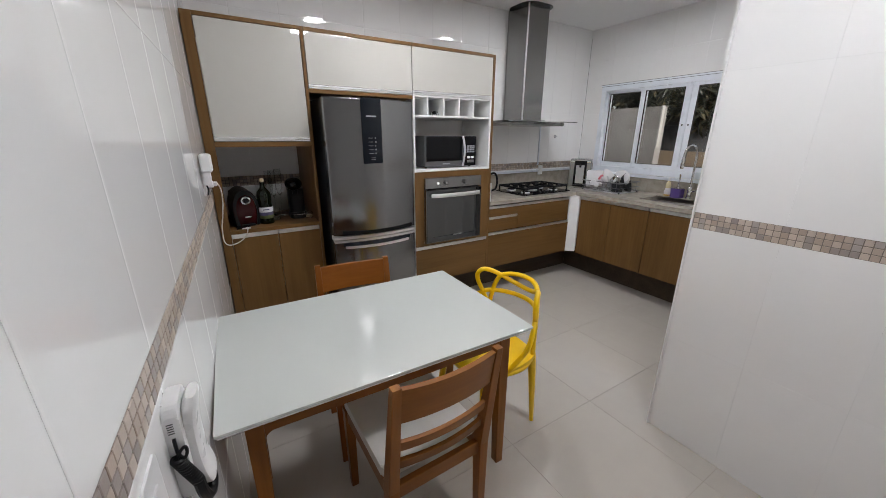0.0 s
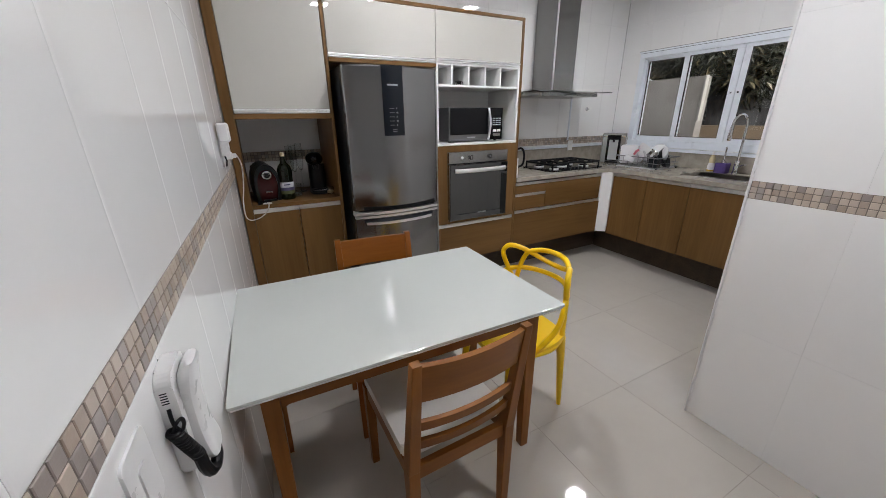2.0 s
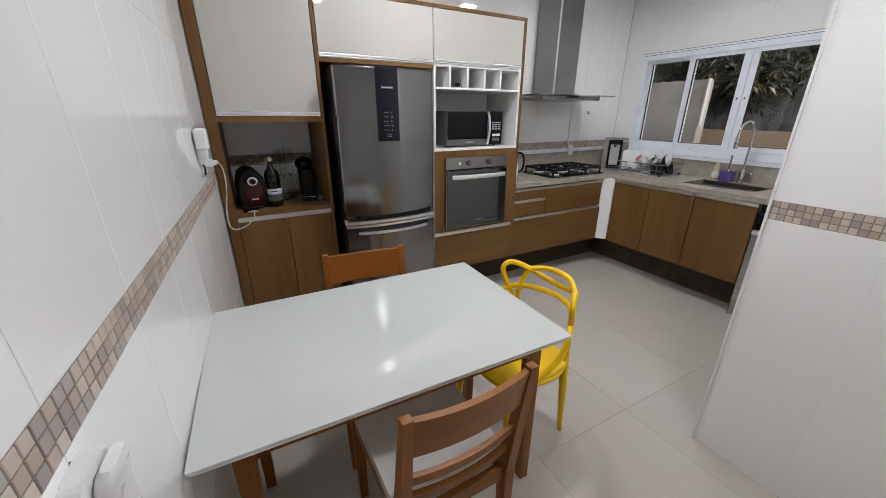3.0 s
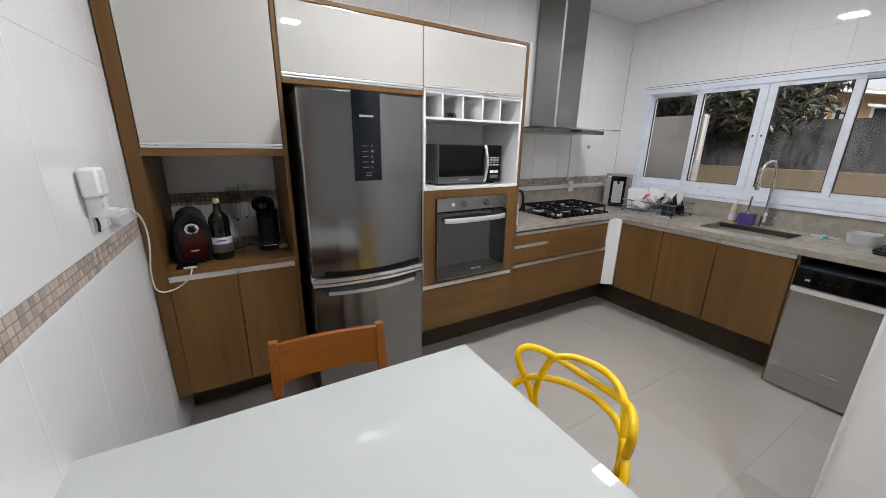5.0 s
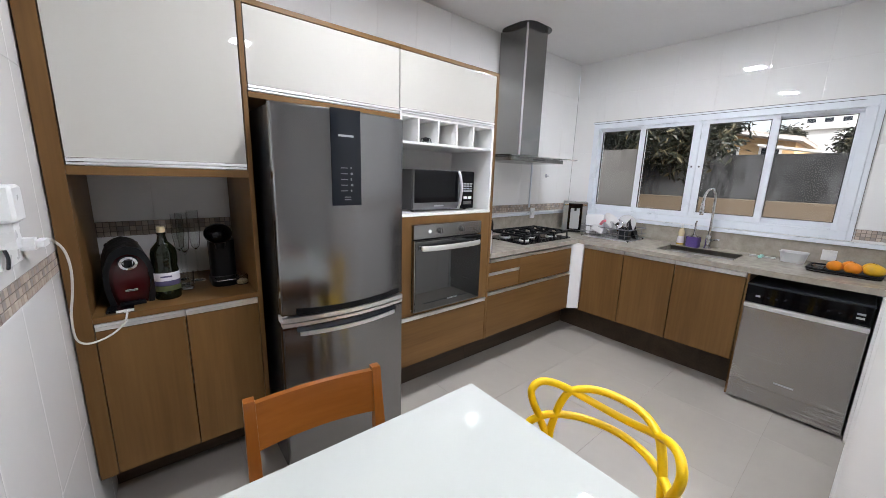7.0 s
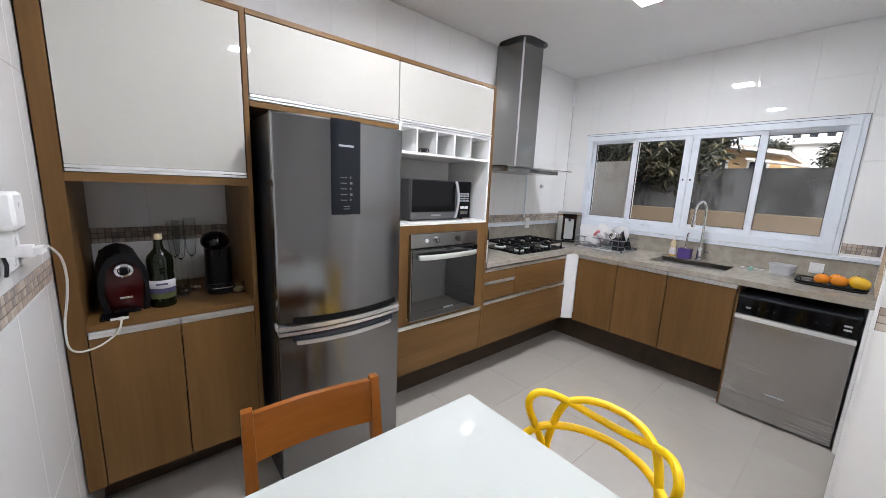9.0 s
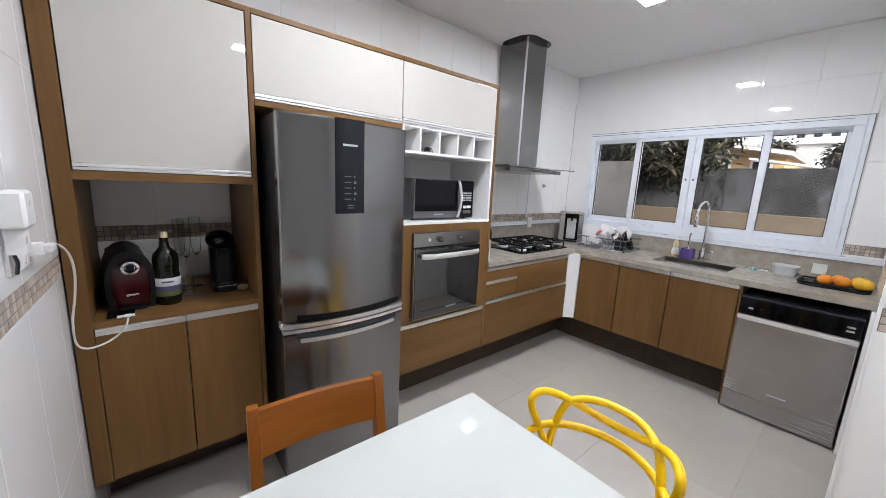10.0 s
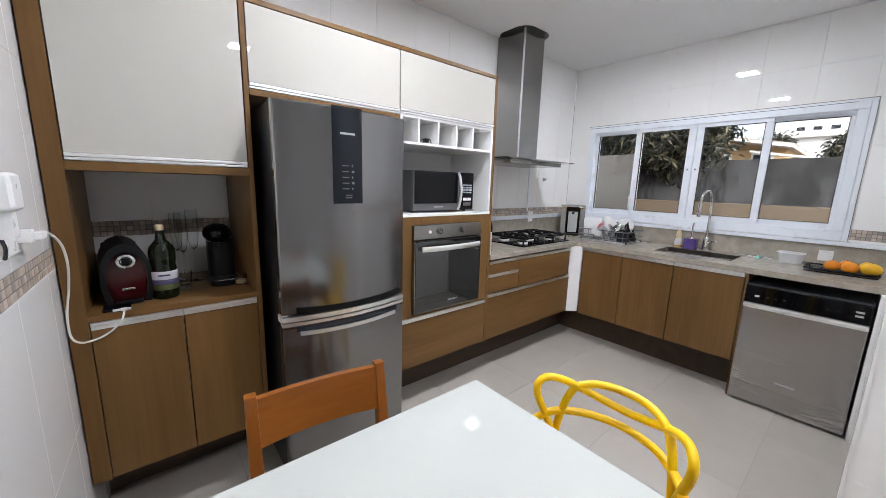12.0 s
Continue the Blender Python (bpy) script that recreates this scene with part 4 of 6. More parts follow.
for yy in (LY0 + 0.004, LY1 - 0.028):
    b = prism(arched_rail(LX0 + 0.054, LX1 - 0.054, 0.030), -(yy + 0.024), -yy)
    b.transform(Matrix.Rotation(radians(90), 4, "X"))
    part("apron", b, CHAIR_WOOD_H, table)
for xx in (LX0 + 0.004, LX1 - 0.028):
    b = prism(arched_rail(LY0 + 0.054, LY1 - 0.054, 0.030), -(xx + 0.024), -xx)
    b.transform(Matrix(((0, 0, -1, 0), (1, 0, 0, 0), (0, 1, 0, 0), (0, 0, 0, 1))))
    part("apron", b, CHAIR_WOOD, table)
for lx, sx in ((LX0, 1), (LX1, -1)):
    for ly, sy in ((LY0, 1), (LY1, -1)):
        part("leg", leg(lx + sx * 0.020, ly + sy * 0.020, 0.0, AZ1, 0.040, 0.056, lx + sx * 0.028, ly + sy * 0.028), CHAIR_WOOD, table)
table.matrix_basis = pose(TX0, TY0, 0, 0, 0, -1.0)


# ---------- wooden chairs ----------
def wooden_chair(name, label, wv, wh, seat_z=0.47, height=0.90, width=0.43, depth=0.485):
    """Built at the origin, facing +y, with its back posts at y = 0."""
    ch = thing(name, (0, 0, 0), label, "chair", "chairs round the table")
    w = width / 2 - 0.02
    for s in (-1, 1):
        b = leg(s * w, 0.03, 0.0, seat_z - 0.03, 0.034, 0.040, s * w, 0.035, d0=0.032, d1=0.05)
        leg(s * w, 0.035, seat_z - 0.035, height, 0.040, 0.030, s * w, -0.035, bm=b, d0=0.05, d1=0.028)
        part("back_post", b, wv, ch)
        part("front_leg", leg(s * w, depth, 0.0, seat_z - 0.025, 0.032, 0.042), wv, ch)
        part("side_rail", box(s * w - 0.012, s * w + 0.012, 0.06, depth - 0.02, seat_z - 0.085, seat_z - 0.027, 0.003), wv, ch)
    for y in (0.037, depth):
        part("rail", box(-w + 0.02, w - 0.02, y - 0.012, y + 0.012, seat_z - 0.085, seat_z - 0.027, 0.003), wh, ch)
    cushion = prism(rounded(-w - 0.012, w + 0.012, 0.068, depth + 0.035, 0.03), seat_z - 0.026, seat_z + 0.018, 0.012)
    part("seat", cushion, SEAT, ch, "white upholstered seat")

    def slat(z0, z1, thick, bow):
        t = bmesh.new()
        rows = []
        n = 10
        for k in range(n + 1):
            u = 2 * k / n - 1
            x = u * (w - 0.012)
            row = []
            for z, dy in ((z0, -thick / 2), (z1, -thick / 2), (z1, thick / 2), (z0, thick / 2)):
                lean = 0.035 - 0.07 * (z - seat_z) / (height - seat_z)
                row.append(t.verts.new((x, lean - bow * (1 - u * u) + dy, z - (0.004 * (1 - u * u) if z == z1 else 0))))
            rows.append(row)
        for a, c in zip(rows, rows[1:]):
            for k in range(4):
                t.faces.new((a[k], a[(k + 1) % 4], c[(k + 1) % 4], c[k]))
        t.faces.new(rows[0][::-1])
        t.faces.new(rows[-1])
        hard = [e for e in t.edges if e.calc_face_angle(0) > 0.8]
        bmesh.ops.bevel(t, geom=hard, offset=0.003, segments=2, profile=0.7, affect="EDGES")
        return t

    part("top_slat", slat(height - 0.150, height - 0.012, 0.020, 0.022), wh, ch)
    part("slat", slat(seat_z + 0.148, seat_z + 0.188, 0.016, 0.022), wh, ch)
    part("slat", slat(seat_z + 0.060, seat_z + 0.100, 0.016, 0.022), wh, ch)
    return ch


near = wooden_chair("dining_chair", "honey-stained wooden dining chair with white upholstered seat", CHAIR_WOOD, CHAIR_WOOD_H)
near.matrix_basis = pose(0.548, 0.985, 0, 0, 0, 1.5)
far = wooden_chair("dining_chair", "orange-stained wooden dining chair with a broad board back", FAR_WOOD, FAR_WOOD_H, 0.47, 0.918, 0.42, 0.40)
far.matrix_basis = pose(0.575, 1.995, 0, 0, 0, 180 - 6)

# ---------- yellow chair ----------
yel = thing("yellow_chair", (0, 0, 0), "bright yellow moulded plastic chair with three interlaced back loops", "chair", "chairs round the table")
# local frame: faces +y, back loops at y about -0.24


def back_y(x):
    return -0.24 + 3.06 * x * x


def mirrored(half):
    """Half a loop, given as (x, z) from its outer end to the middle, made whole."""
    pts = [(-x, back_y(x), z) for x, z in half] + [(x, back_y(x), z) for x, z in reversed(half[:-1])]
    return pts


LOOPS = {
    "ear_loop": [(0.176, 0.488), (0.180, 0.57), (0.190, 0.65), (0.210, 0.731), (0.226, 0.79), (0.230, 0.835), (0.214, 0.864), (0.184, 0.861), (0.141, 0.838), (0.070, 0.804), (0.0, 0.792)],
    "high_arch": [(0.166, 0.488), (0.176, 0.57), (0.182, 0.66), (0.172, 0.742), (0.160, 0.795), (0.141, 0.834), (0.100, 0.852), (0.05, 0.857), (0.0, 0.857)],
    "low_arch": [(0.236, 0.690), (0.210, 0.726), (0.172, 0.740), (0.10, 0.739), (0.0, 0.734)],
}
for nm, half in LOOPS.items():
    pts = mirrored(half)
    if nm == "low_arch":
        pts = [(-0.205, 0.06, 0.486), (-0.238, -0.03, 0.60)] + pts + [(0.238, -0.03, 0.60), (0.205, 0.06, 0.486)]
    part(nm, tube(pts, 0.0130, 16, smooth_steps=8), YELLOW, yel)
st = bmesh.new()
grid = {}
for i in range(13):
    for j in range(13):
        u, v = 2 * i / 12 - 1, 2 * j / 12 - 1
        x = u * 0.218 * math.sqrt(1 - 0.28 * v * v)
        y = 0.015 + v * 0.205 * math.sqrt(1 - 0.28 * u * u)
        grid[i, j] = st.verts.new((x, y, 0.495 + 0.010 * (u * u) + 0.012 * v * v - (0.02 if v > 0.85 else 0)))
for i in range(12):
    for j in range(12):
        st.faces.new((grid[i, j], grid[i + 1, j], grid[i + 1, j + 1], grid[i, j + 1]))
ext = bmesh.ops.extrude_face_region(st, geom=st.faces[:])
bmesh.ops.translate(st, verts=[v for v in ext["geom"] if isinstance(v, bmesh.types.BMVert)], vec=(0, 0, -0.022))
part("seat", st, YELLOW, yel)
for s in (-1, 1):
    part("leg", tube([(s * 0.165, -0.150, 0.49), (s * 0.152, -0.18, 0.36), (s * 0.136, -0.215, 0.15), (s * 0.128, -0.236, 0.0)], 0.02, 16, radii=(0.024, 0.011)), YELLOW, yel)
    part("leg", tube([(s * 0.175, 0.165, 0.485), (s * 0.190, 0.18, 0.30), (s * 0.212, 0.195, 0.12), (s * 0.215, 0.20, 0.0)], 0.02, 16, radii=(0.023, 0.011)), YELLOW, yel)
    part("seat_rib", tube([(s * 0.168, -0.15, 0.485), (s * 0.205, -0.06, 0.478), (s * 0.210, 0.03, 0.482), (s * 0.190, 0.12, 0.484)], 0.013, 16), YELLOW, yel)
yel.matrix_basis = pose(1.118, 1.443, 0, 0, 0, 90)

# ---------- niche: coffee corner ----------
NZ = 0.981
cof = thing("coffee_machine", (0.125, 3.06, NZ), "glossy dark red and black capsule coffee machine", "coffee machine")


def arch(half, y0, y1, inner=None, bm=None):
    """A solid of arched outline, given as (x, z) from foot to crown, from y0 to y1; with `inner` it is a hollow shell."""
    def whole(h):
        pts = curve_points([(x, 0, z) for x, z in h], 4)
        return [(-q.x, q.z) for q in pts] + [(q.x, q.z) for q in reversed(pts[:-1])]
    bm = bm or bmesh.new()
    o = whole(half) + (whole(inner)[::-1] if inner else [])
    fa = [bm.verts.new((0.125 + x, y0, NZ + z)) for x, z in o]
    ba = [bm.verts.new((0.125 + x, y1, NZ + z)) for x, z in o]
    n = len(o)
    if inner:
        m = n // 2
        for k in range(m - 1):
            bm.faces.new((fa[k], fa[k + 1], fa[n - 2 - k], fa[n - 1 - k]))
            bm.faces.new((ba[n - 1 - k], ba[n - 2 - k], ba[k + 1], ba[k]))
    else:
        bm.faces.new(fa)
        bm.faces.new(ba[::-1])
    for k in range(n):
        bm.faces.new((fa[k], ba[k], ba[(k + 1) % n], fa[(k + 1) % n]))
    return bm


OUTER = [(0.068, 0.0), (0.080, 0.09), (0.072, 0.18), (0.044, 0.242), (0.0, 0.264)]
INNER = [(0.048, 0.0), (0.062, 0.09), (0.056, 0.165), (0.034, 0.212), (0.0, 0.228)]
part("body", arch(INNER, 2.968, 3.24), RED_GLOSS, cof)
part("shell", arch(OUTER, 2.955, 3.26, INNER), BLACK, cof, "black outer shell")
part("front", arch([(0.040, 0.03), (0.052, 0.09), (0.046, 0.155), (0.028, 0.198), (0.0, 0.212)], 2.950, 2.967), RED_GLOSS, cof)
part("water_tank", box(0.065, 0.185, 3.262, 3.31, NZ, NZ + 0.23, 0.02, 3), BLACK, cof)
t = lathe([(0.017, 0.012), (0.020, 0.016), (0.029, 0.012), (0.033, 0.0), (0.0, 0.0)], (0, 0, 0), 24)
t.transform(Matrix.Translation((0.125, 2.949, NZ + 0.190)) @ Matrix.Rotation(radians(90), 4, "X"))
part("ring", t, CHROME, cof, "chrome ring round the spout")
part("spout", box(0.112, 0.138, 2.935, 2.952, NZ + 0.177, NZ + 0.203, 0.004), BLACK, cof)
part("badge", box(0.105, 0.145, 2.948, 2.953, NZ + 0.062, NZ + 0.072, 0.002), CHROME, cof, "small chrome badge")
part("drip_tray", box(0.085, 0.165, 2.935, 2.966, NZ, NZ + 0.014, 0.004), BLACK, cof)
cof.matrix_basis = pose(0.128, 3.06, NZ, 0, 0, 5) @ Matrix.Diagonal((1.04, 1, 0.95, 1))

bot = thing("bottle", (0.255, 2.985, NZ), "dark green glass bottle with white and purple label", "bottle")
part("glass", lathe([(0, 0), (0.040, 0), (0.043, 0.006), (0.043, 0.125), (0.041, 0.136), (0.0395, 0.150), (0.042, 0.166), (0.0425, 0.205), (0.038, 0.226), (0.026, 0.243), (0.017, 0.256), (0.0125, 0.285), (0.0145, 0.287), (0.0145, 0.296), (0, 0.296)], (0.255, 2.985, NZ), 28), BOTTLE_GLASS, bot)
part("label", lathe([(0.0436, 0.086), (0.0439, 0.087), (0.0439, 0.121), (0.0436, 0.122)], (0.255, 2.985, NZ), 28), LABEL_WHITE, bot, "white paper label")
part("label", lathe([(0.0436, 0.064), (0.0438, 0.065), (0.0438, 0.085), (0.0436, 0.0855)], (0.255, 2.985, NZ), 28), LABEL_PURPLE, bot, "purple paper label")
part("label", lathe([(0.0436, 0.040), (0.0438, 0.041), (0.0438, 0.063), (0.0436, 0.0635)], (0.255, 2.985, NZ), 28), LABEL_GREEN, bot, "olive green label band")
part("print", box(0.235, 0.272, 2.9405, 2.942, NZ + 0.102, NZ + 0.109), LABEL_PURPLE, bot, "dark print as a bar")
part("cap", lathe([(0, 0.2965), (0.0125, 0.2965), (0.0132, 0.300), (0.0132, 0.317), (0.011, 0.321), (0, 0.321)], (0.255, 2.985, NZ), 20), CORK_CAP, bot, "cream cap")
bot.matrix_basis = pose(0.258, 2.985, NZ) @ Matrix.Diagonal((1.13, 1.13, 1.0, 1))


def wine_glass(x, y, h, group=""):
    g = thing("champagne_glass", (x, y, NZ), "tall clear stemmed glass standing in the niche", "glass", "stemmed glasses")
    part("bowl", lathe([(0.004, h * 0.42), (0.018, h * 0.5), (0.026, h * 0.7), (0.024, h), (0.0228, h), (0.0245, h * 0.7), (0.0165, h * 0.505), (0.0, h * 0.44)], (x, y, NZ), 18), THIN_GLASS, g)
    part("stem", lathe([(0, 0), (0.03, 0), (0.03, 0.003), (0.006, 0.008), (0.004, 0.03), (0.004, h * 0.43), (0, h * 0.43)], (x, y, NZ), 18), THIN_GLASS, g)


for gx, gy, gh in ((0.345, 3.17, 0.36), (0.395, 3.22, 0.365), (0.330, 3.27, 0.345)):
    wine_glass(gx, gy, gh)
tb = thing("tumbler", (0.335, 3.085, NZ), "small clear drinking glass in the niche", "glass")
part("wall", lathe([(0, 0), (0.027, 0), (0.031, 0.085), (0.0295, 0.085), (0.0255, 0.008), (0, 0.008)], (0.335, 3.085, NZ), 20), CLEAR, tb)

cap = thing("capsule_machine", (0.495, 3.13, NZ), "matt black round-headed capsule coffee machine", "coffee machine")
part("base", prism(rounded(0.435, 0.555, 3.02, 3.22, 0.04), NZ, NZ + 0.028, 0.006), BLACK, cap)
part("column", prism(rounded(0.445, 0.56, 3.12, 3.24, 0.035), NZ + 0.028, NZ + 0.215, 0.006), BLACK, cap)
hd = bmesh.new()
bmesh.ops.create_uvsphere(hd, u_segments=24, v_segments=14, radius=0.062, matrix=Matrix.Translation((0.485, 3.11, NZ + 0.255)) @ Matrix.Diagonal((1, 1.25, 0.82, 1)))
part("head", hd, BLACK_GLOSS, cap, "glossy black round head")
part("spout", lathe([(0, 0), (0.02, 0), (0.024, 0.03), (0, 0.03)], (0.485, 3.07, NZ + 0.185), 16), BLACK, cap)
part("grille", box(0.45, 0.54, 3.022, 3.10, NZ + 0.028, NZ + 0.032, 0.002), CHROME, cap, "metal drip grille")
jar = thing("glass_jar", (0.562, 3.03, NZ), "small glass jar with pale brown contents", "jar")
part("glass", lathe([(0, 0), (0.026, 0), (0.027, 0.004), (0.027, 0.045), (0.025, 0.05), (0.024, 0.05), (0.0255, 0.044), (0.0255, 0.005), (0, 0.005)], (0.562, 3.03, NZ), 20), CLEAR, jar)
part("contents", lathe([(0, 0.006), (0.0245, 0.006), (0.0245, 0.022), (0, 0.022)], (0.562, 3.03, NZ), 20), CORK_CAP, jar, "pale brown contents")
ph = thing("mobile_phone", (0.10, 2.90, NZ), "black mobile phone charging on the niche shelf", "phone")
part("body", box(0.055, 0.140, 2.865, 2.945, NZ, NZ + 0.009, 0.003), BLACK_GLOSS, ph)
part("bumper", box(0.085, 0.140, 2.861, 2.866, NZ, NZ + 0.009, 0.001), WHITE_PLASTIC, ph, "pale edge")
cab = single("charging_cable", tube([(0.118, 2.858, NZ + 0.006), (0.118, 2.836, NZ - 0.004), (0.106, 2.832, 0.945), (0.078, 2.828, 0.918), (0.040, 2.825, 0.898), (-0.005, 2.818, 0.895), (-0.028, 2.80, 0.93), (-0.026, 2.78, 1.02), (-0.008, 2.75, 1.12), (0.005, 2.70, 1.21), (0.006, 2.64, 1.285), (-0.006, 2.57, 1.332), (-0.012, 2.532, 1.335)], 0.0036, 8), CABLE, "thin white charging cable hanging from the wall socket", "cable")
part("plug", box(0.108, 0.128, 2.850, 2.866, NZ + 0.001, NZ + 0.011, 0.002), WHITE_PLASTIC, cab, "white plug")

# ---------- wall fixtures ----------
def on_west(y, z):
    """The pose of something on the long tiled wall: local x along it, local -y out of it."""
    return pose(left_x(y), y, z, 0, 0, LW_ANGLE)


def fixture(name, m, label, category, group=""):
    ob = thing(name, (0, 0, 0), label, category, group)
    ob.matrix_basis = m
    return ob


def lpart(name, bm, material, parent, label=""):
    return part(name, bm, material, parent, label, local=True)


so = fixture("wall_socket", on_west(2.38, 1.37), "white wall socket with plugged-in white adapters", "socket")
lpart("plate", box(-0.055, 0.125, -0.010, 0.004, -0.075, 0.055, 0.004), WHITE_PLASTIC, so)
lpart("night_light", box(-0.095, -0.015, -0.058, -0.008, 0.045, 0.135, 0.018, 3), WHITE_PLASTIC, so, "white plug-in unit")
lpart("unit_stem", box(-0.070, -0.030, -0.045, -0.009, -0.02, 0.046, 0.006), WHITE_PLASTIC, so)
lpart("charger", box(0.085, 0.118, -0.040, -0.009, -0.050, -0.015, 0.006), WHITE_PLASTIC, so, "white charger")
lpart("charger_plug", box(0.090, 0.152, -0.056, -0.036, -0.044, -0.024, 0.005), WHITE_PLASTIC, so, "white cable plug")
lpart("cord", tube([(-0.05, -0.014, -0.01), (-0.055, -0.022, -0.04), (-0.045, -0.016, -0.07)], 0.004, 6), DARK_GREY, so, "grey cord")

ip = fixture("intercom_phone", on_west(INT_Y, INT_Z) @ Matrix.Diagonal((0.93, 0.93, 0.93, 1)), "white wall intercom handset with black coiled cord", "intercom")
to_wall = Matrix.Rotation(radians(90), 4, "X")
base = prism(rounded(-0.048, 0.048, -0.105, 0.110, 0.024), 0.0, 0.026, 0.007)
base.transform(to_wall)
lpart("base", base, WHITE_PLASTIC, ip)
gk = prism(rounded(-0.050, 0.050, -0.107, 0.112, 0.024), -0.004, 0.0, 0.0)
gk.transform(to_wall)
lpart("back_plate", gk, DARK_GREY, ip, "dark back plate")
hs = bmesh.new()
rows = []
for k in range(19):
    u = 2 * k / 18 - 1
    end = (1 - max(0.0, abs(u) - 0.86) / 0.14 * 0.35)
    depth = 0.031 + 0.013 * abs(u) ** 2.5
    width = (0.035 + 0.006 * abs(u) ** 2) * end
    out = []
    for c in range(16):
        a = 2 * math.pi * c / 16
        ca, sa = math.cos(a), math.sin(a)
        out.append(hs.verts.new((0.006 + width * math.copysign(abs(ca) ** 0.6, ca), -depth - 0.014 * end * math.copysign(abs(sa) ** 0.7, sa), u * 0.104 + 0.002)))
    rows.append(out)
for a, c in zip(rows, rows[1:]):
    for k in range(16):
        hs.faces.new((a[k], a[(k + 1) % 16], c[(k + 1) % 16], c[k]))
hs.faces.new(rows[0][::-1])
hs.faces.new(rows[-1])
lpart("handset", hs, WHITE_PLASTIC, ip, "white curved handset")
for zz_ in (0.080, 0.075, 0.070, 0.065, 0.060):
    lpart("speaker_slot", box(-0.0486, -0.0478, -0.016, -0.006, zz_, zz_ + 0.0018), DARK_GREY, ip)
lpart("cord", tube([(-0.048, -0.012, 0.050), (-0.053, -0.013, 0.036), (-0.052, -0.014, 0.016), (-0.056, -0.022, 0.008), (-0.056, -0.028, 0.020), (-0.054, -0.026, 0.030), (-0.055, -0.018, 0.024), (-0.055, -0.010, 0.008)], 0.0030, 8), BLACK, ip, "thin black cord")
coil = []
for k in range(78):
    a = k * 0.95
    f_ = k / 77
    coil.append((-0.056 + 0.008 * f_ + 0.008 * math.cos(a), -0.010 - 0.022 * f_ + 0.008 * math.sin(a), 0.010 - 0.072 * f_))
lpart("coiled_cord", tube(coil, 0.0040, 6, smooth_steps=2), BLACK, ip, "black coiled cord")
lpart("cord_boot", tube([(-0.048, -0.032, -0.060), (-0.048, -0.034, -0.088), (-0.038, -0.038, -0.114), (-0.018, -0.042, -0.124), (0.000, -0.044, -0.114), (0.004, -0.043, -0.098)], 0.0105, 10), BLACK, ip, "thick black cord end")

sw = fixture("light_switch", on_west(SW_Y, SW_Z), "flat white wall switch plate with one curved rocker", "switch")
pl = prism(rounded(-0.040, 0.040, -0.060, 0.060, 0.010), -0.003, 0.004, 0.0025)
pl.transform(to_wall)
lpart("plate", pl, WHITE_PLASTIC, sw)
rk = prism(rounded(-0.012, 0.012, -0.026, 0.026, 0.006), 0.003, 0.0065, 0.002)
rk.transform(to_wall)
lpart("rocker", rk, WHITE_PLASTIC, sw)

oc = single("wall_outlet", box(3.40, 3.47, 3.383, 3.396, 1.135, 1.245, 0.004), WHITE_PLASTIC, "white surface outlet on the ledge above the cooktop", "outlet")
part("socket_face", box(3.415, 3.455, 3.379, 3.384, 1.165, 1.205, 0.003), WHITE_PLASTIC, oc)
single("cable_duct", box(3.423, 3.441, 3.428, 3.440, 1.246, 1.70, 0.002), WHITE_PVC, "thin white cable duct running up to the hood", "cable duct")
vl = thing("gas_valve", (3.70, 3.44, 1.59), "small white wall valve with chrome stem", "valve")
t = lathe([(0, 0), (0.020, 0), (0.020, 0.006), (0.010, 0.010), (0.010, 0.03), (0, 0.03)], (0, 0, 0), 16)
t.transform(Matrix.Translation((3.70, 3.44, 1.59)) @ Matrix.Rotation(radians(90), 4, "X"))
part("flange", t, CHROME, vl)
part("handle", box(3.69, 3.735, 3.395, 3.412, 1.585, 1.60, 0.004), WHITE_PLASTIC, vl)
oe = single("wall_outlet", box(4.170, 4.183, 1.155, 1.235, 1.01, 1.09, 0.004), WHITE_PLASTIC, "white double outlet on the granite upstand", "outlet")
for yy in (1.177, 1.213):
    part("socket_face", box(4.166, 4.171, yy - 0.014, yy + 0.014, 1.03, 1.075, 0.003), WHITE_PLASTIC, oe)
og = single("wall_outlet", box(4.10, 4.165, 3.395, 3.409, 1.03, 1.12, 0.004), WHITE_PLASTIC, "white outlet beside the water purifier", "outlet")

# ---------- things on the worktop ----------
ket = thing("electric_kettle", (2.41, 3.20, T1), "white electric kettle with black handle beside the cooktop", "kettle")
part("base", lathe([(0, 0), (0.075, 0), (0.078, 0.006), (0.075, 0.018), (0, 0.018)], (2.41, 3.20, T1), 24), BLACK, ket)
part("jug", lathe([(0, 0.019), (0.070, 0.019), (0.074, 0.03), (0.068, 0.12), (0.055, 0.20), (0.048, 0.215), (0, 0.215)], (2.41, 3.20, T1), 28), WHITE_PLASTIC, ket)
part("lid", lathe([(0, 0.235), (0.012, 0.235), (0.014, 0.222), (0.046, 0.2155), (0, 0.2155)], (2.41, 3.20, T1), 24), BLACK, ket, "black lid")
part("handle", tube([(2.45, 3.17, 1.20), (2.50, 3.14, 1.215), (2.525, 3.125, 1.16), (2.52, 3.13, 1.06), (2.475, 3.155, 1.03)], 0.011, 10), BLACK, ket, "black handle")

